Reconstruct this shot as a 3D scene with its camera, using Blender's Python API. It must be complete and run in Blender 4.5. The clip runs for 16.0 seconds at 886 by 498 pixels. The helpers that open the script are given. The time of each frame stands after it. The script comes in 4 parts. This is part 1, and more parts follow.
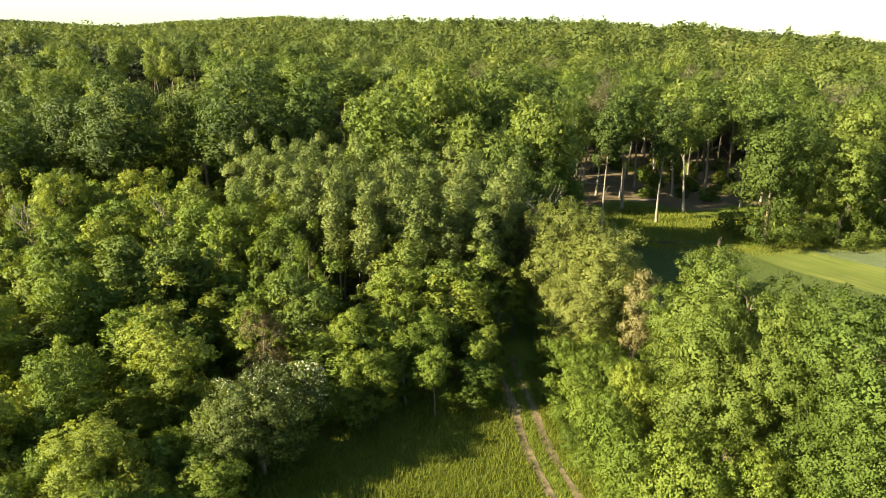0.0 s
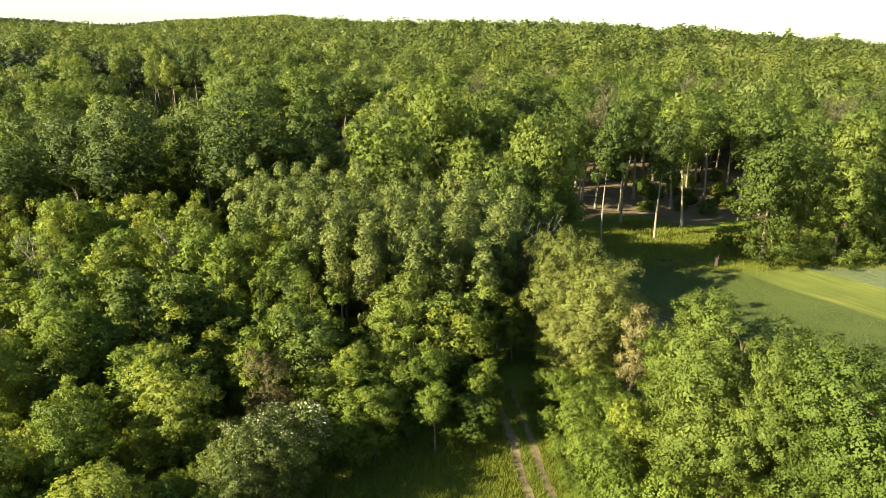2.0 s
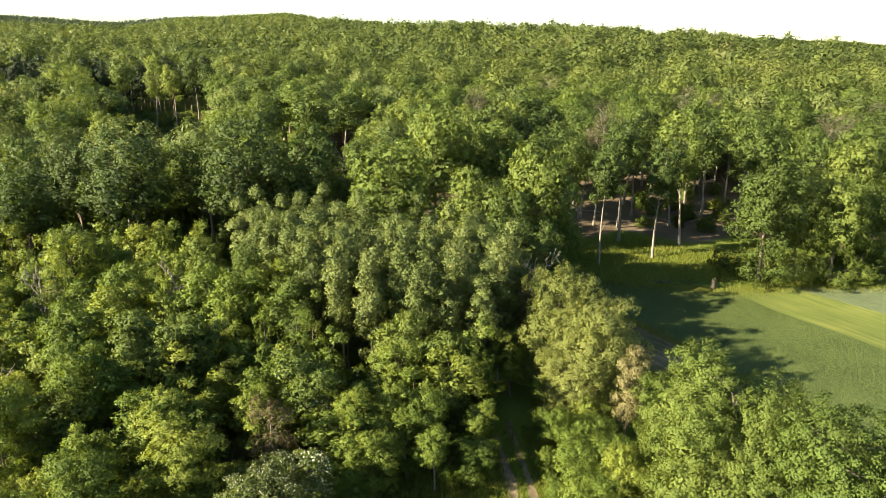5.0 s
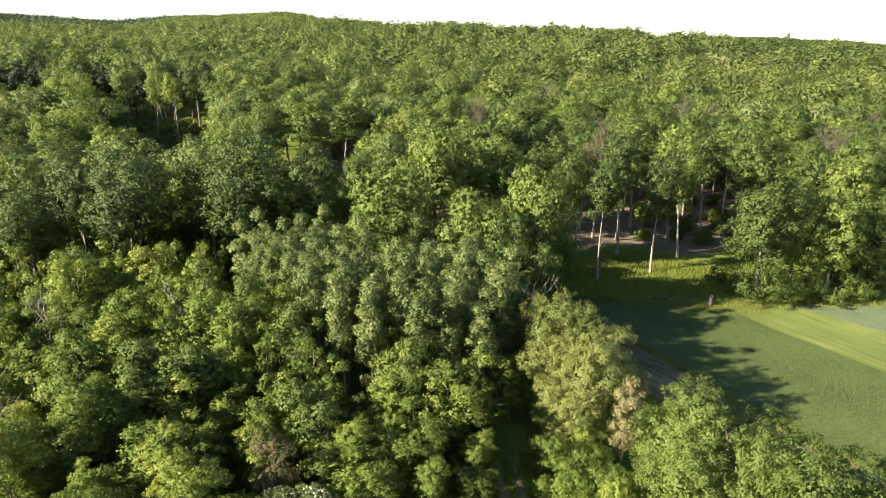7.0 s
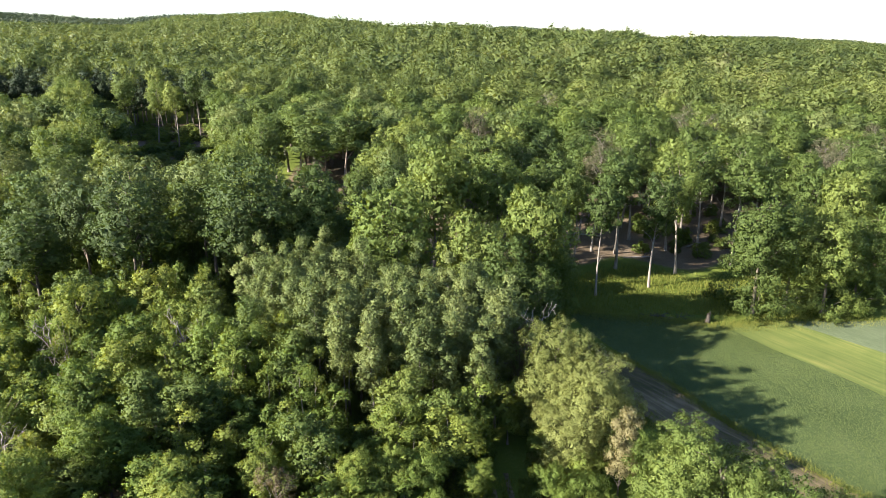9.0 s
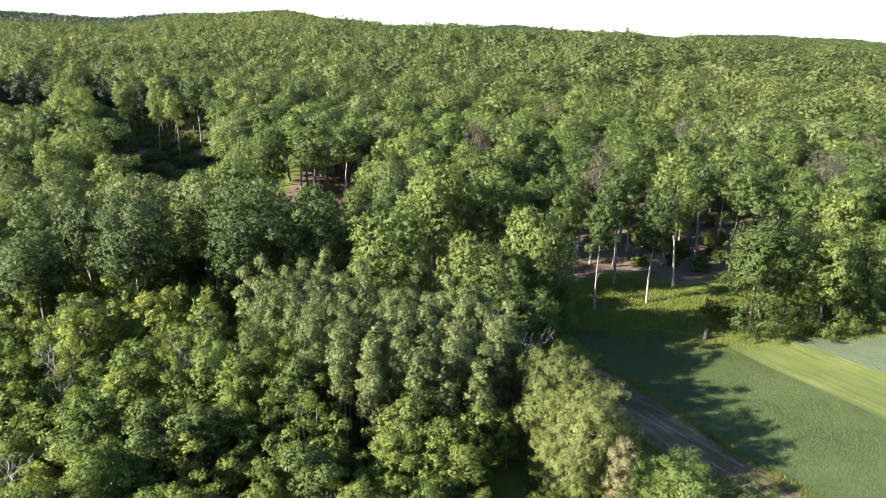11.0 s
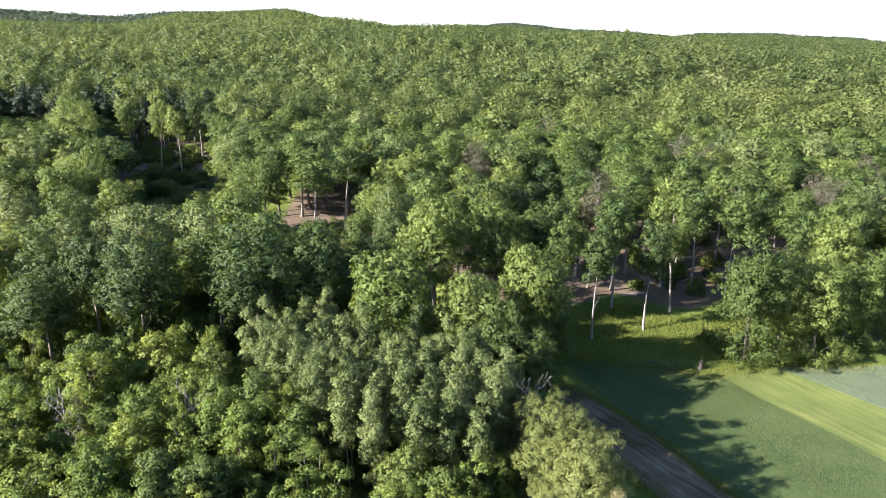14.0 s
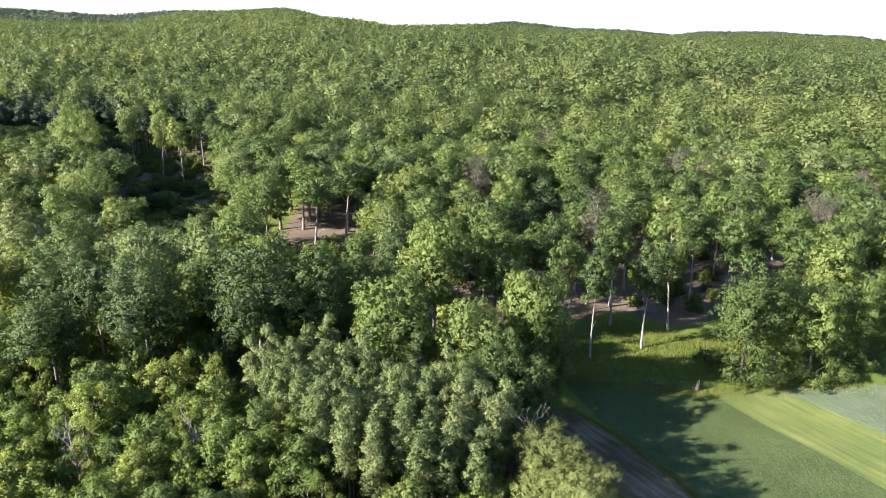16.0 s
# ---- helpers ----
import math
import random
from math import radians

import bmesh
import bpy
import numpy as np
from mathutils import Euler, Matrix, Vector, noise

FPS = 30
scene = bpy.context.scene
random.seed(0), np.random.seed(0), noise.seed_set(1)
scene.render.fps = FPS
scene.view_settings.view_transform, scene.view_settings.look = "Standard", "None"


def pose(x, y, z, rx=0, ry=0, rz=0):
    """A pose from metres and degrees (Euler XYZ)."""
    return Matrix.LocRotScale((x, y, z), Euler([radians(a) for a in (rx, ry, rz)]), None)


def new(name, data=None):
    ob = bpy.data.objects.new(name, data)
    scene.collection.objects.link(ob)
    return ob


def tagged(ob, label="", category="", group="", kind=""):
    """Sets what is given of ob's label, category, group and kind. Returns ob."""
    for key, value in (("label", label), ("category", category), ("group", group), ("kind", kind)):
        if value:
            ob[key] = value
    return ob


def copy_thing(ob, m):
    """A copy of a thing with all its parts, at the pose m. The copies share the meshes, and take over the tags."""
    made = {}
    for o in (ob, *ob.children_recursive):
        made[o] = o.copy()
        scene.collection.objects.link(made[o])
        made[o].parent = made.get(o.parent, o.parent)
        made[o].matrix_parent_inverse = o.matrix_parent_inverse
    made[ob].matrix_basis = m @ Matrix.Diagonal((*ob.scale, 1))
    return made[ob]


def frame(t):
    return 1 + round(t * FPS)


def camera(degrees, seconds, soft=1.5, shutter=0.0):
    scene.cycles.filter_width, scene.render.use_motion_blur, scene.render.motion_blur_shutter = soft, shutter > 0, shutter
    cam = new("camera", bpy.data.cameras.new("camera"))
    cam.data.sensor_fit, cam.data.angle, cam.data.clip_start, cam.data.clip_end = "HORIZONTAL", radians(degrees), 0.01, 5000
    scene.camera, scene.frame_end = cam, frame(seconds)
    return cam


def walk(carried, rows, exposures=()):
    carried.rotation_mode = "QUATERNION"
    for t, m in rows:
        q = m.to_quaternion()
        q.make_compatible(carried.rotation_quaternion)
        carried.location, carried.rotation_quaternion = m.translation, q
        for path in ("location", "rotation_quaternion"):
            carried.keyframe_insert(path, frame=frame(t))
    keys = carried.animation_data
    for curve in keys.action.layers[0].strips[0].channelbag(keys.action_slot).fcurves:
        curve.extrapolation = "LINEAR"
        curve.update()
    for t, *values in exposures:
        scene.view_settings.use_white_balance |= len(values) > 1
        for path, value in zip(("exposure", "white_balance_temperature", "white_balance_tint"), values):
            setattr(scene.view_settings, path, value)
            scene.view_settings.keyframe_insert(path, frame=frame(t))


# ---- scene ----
cam = camera(65.5, 16.0, 0.6)
PATH = [
    (0.0, 0.0, 0.0, 28.600, 73.881, -0.396, 0.115),
    (0.5, 0.0, 0.0, 29.285, 73.778, -0.340, 0.122),
    (1.0, 0.0, 0.0, 30.163, 73.738, -0.346, 0.124),
    (1.5, 0.0, 0.0, 30.959, 73.689, -0.342, 0.134),
    (2.0, 0.0, 0.0, 31.791, 73.643, -0.357, 0.120),
    (2.5, 0.0, 0.0, 32.541, 73.594, -0.356, 0.117),
    (3.0, 0.0, 0.0, 33.352, 73.551, -0.371, 0.122),
    (3.5, 0.0, 0.0, 33.923, 73.493, -0.385, 0.130),
    (4.0, 0.0, 0.0, 34.535, 73.436, -0.385, 0.126),
    (6.5, 0.0, 0.0, 38.009, 73.216, -0.412, 0.112),
    (7.0, 0.0, 0.0, 38.852, 73.152, -0.417, 0.113),
    (7.5, 0.0, 0.0, 39.630, 73.110, -0.418, 0.120),
    (8.0, 0.0, 0.0, 40.349, 73.088, -0.442, 0.118),
    (8.5, 0.0, 0.0, 41.090, 73.059, -0.440, 0.117),
    (9.0, 0.0, 0.0, 41.984, 72.991, -0.431, 0.113),
    (11.5, 0.0, 0.0, 46.048, 72.765, -0.442, 0.094),
    (12.0, 0.0, 0.0, 47.018, 72.708, -0.432, 0.087),
    (12.5, 0.0, 0.0, 48.011, 72.637, -0.448, 0.093),
    (13.0, 0.0, 0.0, 48.970, 72.609, -0.459, 0.093),
    (13.5, 0.0, 0.0, 49.898, 72.562, -0.448, 0.087),
    (14.0, 0.0, 0.0, 50.970, 72.504, -0.438, 0.092),
    (14.5, 0.0, 0.0, 52.030, 72.435, -0.429, 0.094),
    (15.0, 0.0, 0.0, 53.128, 72.374, -0.432, 0.100),
    (15.5, 0.0, 0.0, 54.125, 72.318, -0.418, 0.109),
    (16.0, 0.0, 0.0, 55.100, 72.291, -0.398, 0.107),
]
EXPOSURES = [(0, 2.18, 7200, -2), (4, 2.2, 6750, 4), (9, 2.25, 5500, 17), (16, 2.36, 5150, 23)]
walk(cam, [(t, pose(x, y, z, rx, ry, rz)) for t, x, y, z, rx, ry, rz in PATH], EXPOSURES)

# ---------------- light ----------------
SUN_AZ, SUN_EL = 246.6, 26.0          # clockwise from +y, above the horizon
world = bpy.data.worlds.new("sky")
scene.world = world
world.use_nodes = True
wn = world.node_tree.nodes
sky = wn.new("ShaderNodeTexSky")
sky.sky_type = "NISHITA"
sky.sun_disc = False
sky.sun_elevation = radians(SUN_EL)
sky.sun_rotation = radians(SUN_AZ)
sky.air_density, sky.dust_density, sky.ozone_density = 1.0, 0.4, 1.5
world.node_tree.links.new(sky.outputs[0], wn["Background"].inputs[0])
wn["Background"].inputs[1].default_value = 0.055
sun = new("sun", bpy.data.lights.new("sun", "SUN"))
sun.data.energy, sun.data.angle, sun.data.color = 5.0, radians(0.6), (1.0, 0.86, 0.64)
az, el = radians(SUN_AZ), radians(SUN_EL)
to_sun = Vector((math.sin(az) * math.cos(el), math.cos(az) * math.cos(el), math.sin(el)))
sun.matrix_world = Matrix.Translation((0, 0, 300)) @ to_sun.to_track_quat("Z", "Y").to_matrix().to_4x4()


# ---------------- materials ----------------
def material(name):
    m = bpy.data.materials.new(name)
    m.use_nodes = True
    n = m.node_tree.nodes
    return m, n, m.node_tree.links, n["Principled BSDF"], n["Material Output"]


def ramp(n, stops):
    r = n.new("ShaderNodeValToRGB")
    while len(r.color_ramp.elements) < len(stops):
        r.color_ramp.elements.new(0.5)
    for e, (p, c) in zip(r.color_ramp.elements, stops):
        e.position, e.color = p, (*c, 1)
    return r


def math_node(n, l, op, a, b):
    k = n.new("ShaderNodeMath")
    k.operation = op
    for i, v in enumerate((a, b)):
        if isinstance(v, (int, float)):
            k.inputs[i].default_value = v
        else:
            l.new(v, k.inputs[i])
    return k.outputs[0]


def noise_node(n, l, scale, detail=4.0, rough=0.6, vec=None):
    k = n.new("ShaderNodeTexNoise")
    k.inputs["Scale"].default_value, k.inputs["Detail"].default_value, k.inputs["Roughness"].default_value = scale, detail, rough
    if vec is not None:
        l.new(vec, k.inputs["Vector"])
    return k


def leaf_material(name, dark, mid, light, translucent=0.3, per="object", grain=4.5, depth=0.16):
    """Foliage: leaf to leaf and tree to tree the colour runs from dark to light."""
    m, n, l, bsdf, out = material(name)
    geo = n.new("ShaderNodeNewGeometry")
    if per == "object":
        tree = n.new("ShaderNodeObjectInfo").outputs["Random"]
    else:
        a = n.new("ShaderNodeAttribute")
        a.attribute_name = "tint"
        tree = a.outputs["Fac"]
    pos = n.new("ShaderNodeNewGeometry").outputs["Position"]
    patch = noise_node(n, l, 0.35, 2.0, 0.5, pos).outputs["Fac"]
    leafy = noise_node(n, l, grain, 3.0, 0.7, pos).outputs["Fac"]
    f = math_node(n, l, "MULTIPLY", geo.outputs["Random Per Island"], 0.24 if per == "object" else 0.08)
    f = math_node(n, l, "ADD", f, math_node(n, l, "MULTIPLY", math_node(n, l, "SUBTRACT", leafy, 0.45), 0.42 if per == "object" else 0.25))
    f = math_node(n, l, "ADD", f, math_node(n, l, "MULTIPLY", tree, 0.62 if per == "object" else 0.75))
    f = math_node(n, l, "ADD", f, math_node(n, l, "MULTIPLY", math_node(n, l, "SUBTRACT", patch, 0.35), 0.5))
    r = ramp(n, [(0.0, dark), (0.5, mid), (1.0, light)] if per == "object" else [(0.0, dark), (0.45, mid), (0.85, light), (1.0, (0.135, 0.125, 0.065))])
    l.new(f, r.inputs[0])
    l.new(r.outputs[0], bsdf.inputs["Base Color"])
    bsdf.inputs["Roughness"].default_value = 0.6
    bump = n.new("ShaderNodeBump")
    bump.inputs["Strength"].default_value, bump.inputs["Distance"].default_value = 1.0, depth
    l.new(leafy, bump.inputs["Height"])
    l.new(bump.outputs[0], bsdf.inputs["Normal"])
    bsdf.inputs["Specular IOR Level"].default_value = 0.25
    tr = n.new("ShaderNodeBsdfTranslucent")
    warm = n.new("ShaderNodeMix")
    warm.data_type, warm.blend_type = "RGBA", "MULTIPLY"
    warm.inputs["Factor"].default_value = 1.0
    l.new(r.outputs[0], warm.inputs["A"])
    warm.inputs["B"].default_value = (1.25, 1.15, 0.55, 1)
    l.new(warm.outputs["Result"], tr.inputs["Color"])
    mix = n.new("ShaderNodeMixShader")
    mix.inputs[0].default_value = translucent
    l.new(bsdf.outputs[0], mix.inputs[1])
    l.new(tr.outputs[0], mix.inputs[2])
    l.new(mix.outputs[0], out.inputs["Surface"])
    return m


OAK = leaf_material("oak_leaf", (0.048, 0.072, 0.013), (0.108, 0.150, 0.029), (0.190, 0.226, 0.044), 0.30)
LIME = leaf_material("fresh_leaf", (0.070, 0.110, 0.015), (0.138, 0.190, 0.030), (0.240, 0.268, 0.044), 0.32)
# dark oak green; on several trees the colour replaces shade
DARK_SHADE = leaf_material("dark_shade_leaf", (0.036, 0.058, 0.014), (0.070, 0.105, 0.021), (0.118, 0.158, 0.030), 0.26)
SILVER = leaf_material("poplar_leaf", (0.072, 0.100, 0.026), (0.132, 0.168, 0.046), (0.208, 0.240, 0.076), 0.26)
PALE = leaf_material("pale_leaf", (0.125, 0.150, 0.032), (0.196, 0.218, 0.056), (0.275, 0.285, 0.098), 0.3)
FIELDOAK = leaf_material("field_oak_leaf", (0.058, 0.092, 0.014), (0.100, 0.144, 0.026), (0.163, 0.202, 0.040), 0.32)
GREYBUSH = leaf_material("hawthorn_leaf", (0.057, 0.081, 0.020), (0.098, 0.123, 0.030), (0.172, 0.185, 0.070), 0.25)
BLOSSOM = leaf_material("white_blossom", (0.32, 0.33, 0.20), (0.50, 0.50, 0.36), (0.65, 0.64, 0.52), 0.3)
WITHERED = leaf_material("withered_leaf", (0.155, 0.140, 0.055), (0.220, 0.198, 0.085), (0.290, 0.262, 0.125), 0.3)
RUSSET = leaf_material("russet_twig_leaf", (0.075, 0.062, 0.030), (0.115, 0.090, 0.044), (0.155, 0.120, 0.062), 0.2)
TWIGS = leaf_material("budding_twig_leaf", (0.085, 0.078, 0.045), (0.130, 0.118, 0.070), (0.175, 0.155, 0.100), 0.3)
WOODS = leaf_material("far_woods_leaf", (0.060, 0.084, 0.022), (0.114, 0.146, 0.034), (0.165, 0.192, 0.046), 0.34, per="tint", grain=1.3, depth=0.15)
# pine green, with the far ridge's shade and haze put into the colour
HAZED_PINES = leaf_material("far_pine_hazed_leaf", (0.036, 0.056, 0.030), (0.058, 0.082, 0.042), (0.086, 0.110, 0.054), 0.2, per="tint", grain=0.5, depth=0.9)
# near-black pine leaf that stands in for shade in the hillside pockets
SHADE_NEEDLE = leaf_material("pine_leaf_as_shade", (0.014, 0.026, 0.009), (0.026, 0.043, 0.013), (0.042, 0.062, 0.018), 0.12)
FARWOODS = leaf_material("hill_woods_leaf", (0.050, 0.074, 0.021), (0.095, 0.125, 0.032), (0.138, 0.164, 0.042), 0.34, per="tint", grain=0.6, depth=0.25)
GRASS = leaf_material("grass_blade", (0.084, 0.110, 0.015), (0.147, 0.170, 0.024), (0.231, 0.230, 0.050), 0.35)
CROP = leaf_material("crop_leaf", (0.052, 0.078, 0.019), (0.084, 0.116, 0.030), (0.125, 0.155, 0.043), 0.3)


def bark_material(name, a, b, scale=2.0):
    m, n, l, bsdf, out = material(name)
    co = n.new("ShaderNodeTexCoord").outputs["Object"]
    mp = n.new("ShaderNodeMapping")
    mp.inputs["Scale"].default_value = (3.0, 3.0, 0.5)
    l.new(co, mp.inputs[0])
    t = noise_node(n, l, scale, 6.0, 0.65, mp.outputs[0])
    r = ramp(n, [(0.3, a), (0.7, b)])
    l.new(t.outputs["Fac"], r.inputs[0])
    l.new(r.outputs[0], bsdf.inputs["Base Color"])
    bsdf.inputs["Roughness"].default_value = 0.9
    bp = n.new("ShaderNodeBump")
    bp.inputs["Strength"].default_value, bp.inputs["Distance"].default_value = 0.7, 0.05
    l.new(t.outputs["Fac"], bp.inputs["Height"])
    l.new(bp.outputs[0], bsdf.inputs["Normal"])
    return m


BARK = bark_material("grey_bark", (0.07, 0.055, 0.04), (0.19, 0.155, 0.115))
PALEBARK = bark_material("pale_bark", (0.13, 0.11, 0.085), (0.29, 0.255, 0.20))
# bark colour darkened to carry the shade the stump stands in
SHADEBARK = bark_material("shade_dark_bark", (0.035, 0.028, 0.02), (0.10, 0.08, 0.058))
DEADWOOD = bark_material("dead_wood", (0.16, 0.135, 0.11), (0.30, 0.26, 0.22))


def ground_material():
    m, n, l, bsdf, out = material("ground_cover")
    pos = n.new("ShaderNodeNewGeometry").outputs["Position"]
    big = noise_node(n, l, 0.12, 4.0, 0.6, pos).outputs["Fac"]
    fine = noise_node(n, l, 2.5, 6.0, 0.7, pos).outputs["Fac"]
    grass = ramp(n, [(0.25, (0.060, 0.085, 0.014)), (0.55, (0.105, 0.135, 0.020)), (0.8, (0.170, 0.180, 0.045))])
    l.new(math_node(n, l, "ADD", math_node(n, l, "MULTIPLY", big, 0.6), math_node(n, l, "MULTIPLY", fine, 0.4)), grass.inputs[0])
    litter = ramp(n, [(0.25, (0.066, 0.050, 0.029)), (0.5, (0.130, 0.099, 0.061)), (0.75, (0.220, 0.172, 0.112))])
    l.new(math_node(n, l, "ADD", math_node(n, l, "MULTIPLY", big, 0.5), math_node(n, l, "MULTIPLY", fine, 0.5)), litter.inputs[0])
    at = n.new("ShaderNodeAttribute")
    at.attribute_name = "litter"
    edge = math_node(n, l, "ADD", at.outputs["Fac"], math_node(n, l, "MULTIPLY", math_node(n, l, "SUBTRACT", fine, 0.5), 0.7))
    sharp = ramp(n, [(0.4, (0, 0, 0)), (0.6, (1, 1, 1))])
    l.new(edge, sharp.inputs[0])
    mix = n.new("ShaderNodeMix")
    mix.data_type = "RGBA"
    l.new(sharp.outputs[0], mix.inputs["Factor"])
    l.new(grass.outputs[0], mix.inputs["A"])
    l.new(litter.outputs[0], mix.inputs["B"])
    l.new(mix.outputs["Result"], bsdf.inputs["Base Color"])
    bsdf.inputs["Roughness"].default_value = 0.95
    bsdf.inputs["Specular IOR Level"].default_value = 0.1
    bp = n.new("ShaderNodeBump")
    bp.inputs["Strength"].default_value, bp.inputs["Distance"].default_value = 0.8, 0.15
    l.new(fine, bp.inputs["Height"])
    l.new(bp.outputs[0], bsdf.inputs["Normal"])
    return m


def soil_material(name, stops, scale, stretch=(1, 1, 1), turn=0.0, bump=0.1):
    m, n, l, bsdf, out = material(name)
    pos = n.new("ShaderNodeNewGeometry").outputs["Position"]
    mp = n.new("ShaderNodeMapping")
    mp.vector_type = "TEXTURE"
    mp.inputs["Scale"].default_value = stretch
    mp.inputs["Rotation"].default_value = (0, 0, turn)
    l.new(pos, mp.inputs[0])
    a = noise_node(n, l, scale, 6.0, 0.65, mp.outputs[0]).outputs["Fac"]
    b = noise_node(n, l, 0.15, 3.0, 0.6, pos).outputs["Fac"]
    f = math_node(n, l, "ADD", math_node(n, l, "MULTIPLY", a, 0.6), math_node(n, l, "MULTIPLY", b, 0.4))
    r = ramp(n, stops)
    l.new(f, r.inputs[0])
    l.new(r.outputs[0], bsdf.inputs["Base Color"])
    bsdf.inputs["Roughness"].default_value = 0.95
    bsdf.inputs["Specular IOR Level"].default_value = 0.1
    bp = n.new("ShaderNodeBump")
    bp.inputs["Strength"].default_value, bp.inputs["Distance"].default_value = 0.8, bump
    l.new(a, bp.inputs["Height"])
    l.new(bp.outputs[0], bsdf.inputs["Normal"])
    return m


GROUND = ground_material()
DIRT = soil_material("sandy_track_soil", [(0.34, (0.062, 0.070, 0.026)), (0.44, (0.105, 0.088, 0.048)), (0.53, (0.175, 0.135, 0.082)), (0.64, (0.25, 0.195, 0.12)), (0.76, (0.33, 0.27, 0.175))], 0.9, (0.8, 1.25, 1), 0.5)
# sandy soil with weeds, its colour darkened for the trees' shade
BENDSOIL = soil_material("weedy_shade_dark_road_soil", [(0.36, (0.046, 0.054, 0.016)), (0.45, (0.082, 0.070, 0.032)), (0.53, (0.140, 0.108, 0.058)), (0.64, (0.215, 0.168, 0.095))], 0.8, (0.45, 4.5, 1), 0.62)
CROPSOIL = soil_material("young_crop", [(0.3, (0.032, 0.050, 0.017)), (0.5, (0.067, 0.092, 0.029)), (0.7, (0.108, 0.130, 0.046))], 2.2, (1, 1, 1), 0.0, 0.25)
STRIP = soil_material("mown_grass", [(0.3, (0.072, 0.098, 0.024)), (0.5, (0.114, 0.138, 0.032)), (0.7, (0.190, 0.188, 0.050))], 0.45, (0.35, 6.0, 1), 0.567, 0.1)
GREYCROP = soil_material("grey_green_crop", [(0.3, (0.075, 0.096, 0.045)), (0.5, (0.108, 0.131, 0.064)), (0.7, (0.145, 0.168, 0.085))], 2.0, (0.6, 2.5, 1), 0.567, 0.2)


# ---------------- terrain ----------------
DIST = np.array([0, 130, 220, 280, 380, 460, 560, 660, 770, 900, 1100, 1400, 1700, 2100, 2600, 3400, 5200.0])
WAY = np.array([-0.8, -0.6, -0.46, -0.35, -0.22, -0.15, -0.06, 0.03, 0.09, 0.2, 0.25, 0.32, 0.36, 0.44, 0.54, 0.65])
# the valley floor and the foot of the hill
RISE = np.array([
    [2, 2, 2, 2, 2, 2, 2, 2, 2, 1.5, 1, 0.6, 0.4, 0, 0, 0],
    [3, 3, 3, 3, 3, 2.8, 2.3, 2.1, 2, 1.6, 1.5, 1.3, 1.2, 1, 0.5, 0],
    [9, 9, 9, 9, 9, 7.8, 6, 5.3, 5, 5, 5, 4.6, 4.4, 4, 3, 2],
    [10.5, 10, 10, 10, 10, 9.5, 9, 9, 9, 9, 9, 9, 8.5, 7.5, 6.5, 4]])
# the hillside and its crests
RISE = np.vstack([RISE, [
    [13, 12, 11, 11, 12, 13, 16, 17, 18, 22.5, 22, 20.5, 19.5, 16, 15, 11],
    [17, 17, 17, 17, 17, 20, 25, 26, 27, 26, 25, 20, 21, 17.5, 15.5, 13],
    [21, 20, 20, 21, 23, 26, 29, 29, 28, 27.5, 26, 18, 22.5, 18, 13, 13],
    [27, 26, 26, 27, 30, 32, 31, 33, 27, 29, 27.5, 16, 23, 15, 12, 12],
    [32, 32, 30, 33, 36, 37, 33, 35, 24, 30, 28.5, 16, 18, 14, 12, 12]]])
# the land beyond, up to the far ridges
RISE = np.vstack([RISE, [
    [36, 34, 32, 38, 44, 42, 35, 36, 23, 28, 29.5, 18, 17, 15, 13, 12],
    [38, 36, 34, 46, 54, 47, 39, 38, 26, 24, 22, 21, 20, 18, 16, 12],
    [38, 36, 36, 57, 67, 54, 40, 42, 35, 28, 26, 24, 25, 23, 20, 12],
    [48, 48, 44, 68, 79, 57, 38, 44, 44, 33, 30, 25, 29, 28, 24, 11],
    [86, 86, 70, 82, 82, 52, 36, 46, 56, 38, 35, 24, 33, 33, 25, 6]]])
RISE = np.vstack([RISE, [
    [66, 70, 66, 66, 70, 45, 30, 40, 62, 40, 37, 22, 33, 36, 22, -2],
    [20, 20, 20, 20, 20, 20, 15, 15, 20, 15, 15, 10, 10, 10, 5, -10],
    [-60] * 16]])


def height(x, y):
    """Height of the land at x, y (arrays or numbers)."""
    x, y = np.asarray(x, float), np.asarray(y, float)
    d = np.clip(y, 0, 5199)
    u = np.clip(x / np.maximum(y, 90), -0.799, 0.649)
    i = np.clip(np.searchsorted(DIST, d, side="right") - 1, 0, len(DIST) - 2)
    j = np.clip(np.searchsorted(WAY, u, side="right") - 1, 0, len(WAY) - 2)
    a = (d - DIST[i]) / (DIST[i + 1] - DIST[i])
    b = (u - WAY[j]) / (WAY[j + 1] - WAY[j])
    b = b * b * (3 - 2 * b)
    z = (RISE[i, j] * (1 - b) + RISE[i, j + 1] * b) * (1 - a) + (RISE[i + 1, j] * (1 - b) + RISE[i + 1, j + 1] * b) * a
    roll = np.clip((d - 130) / 300, 0, 1)
    return z + 0.15 * np.sin(x * 0.31 + 1.3) * np.cos(y * 0.27) + roll * (1.3 * np.sin(x * 0.021 + 0.6) * np.cos(y * 0.017 + x * 0.006) + 1.0 * np.sin(y * 0.047 - x * 0.03))


def ground_z(x, y):
    return float(height(x, y))


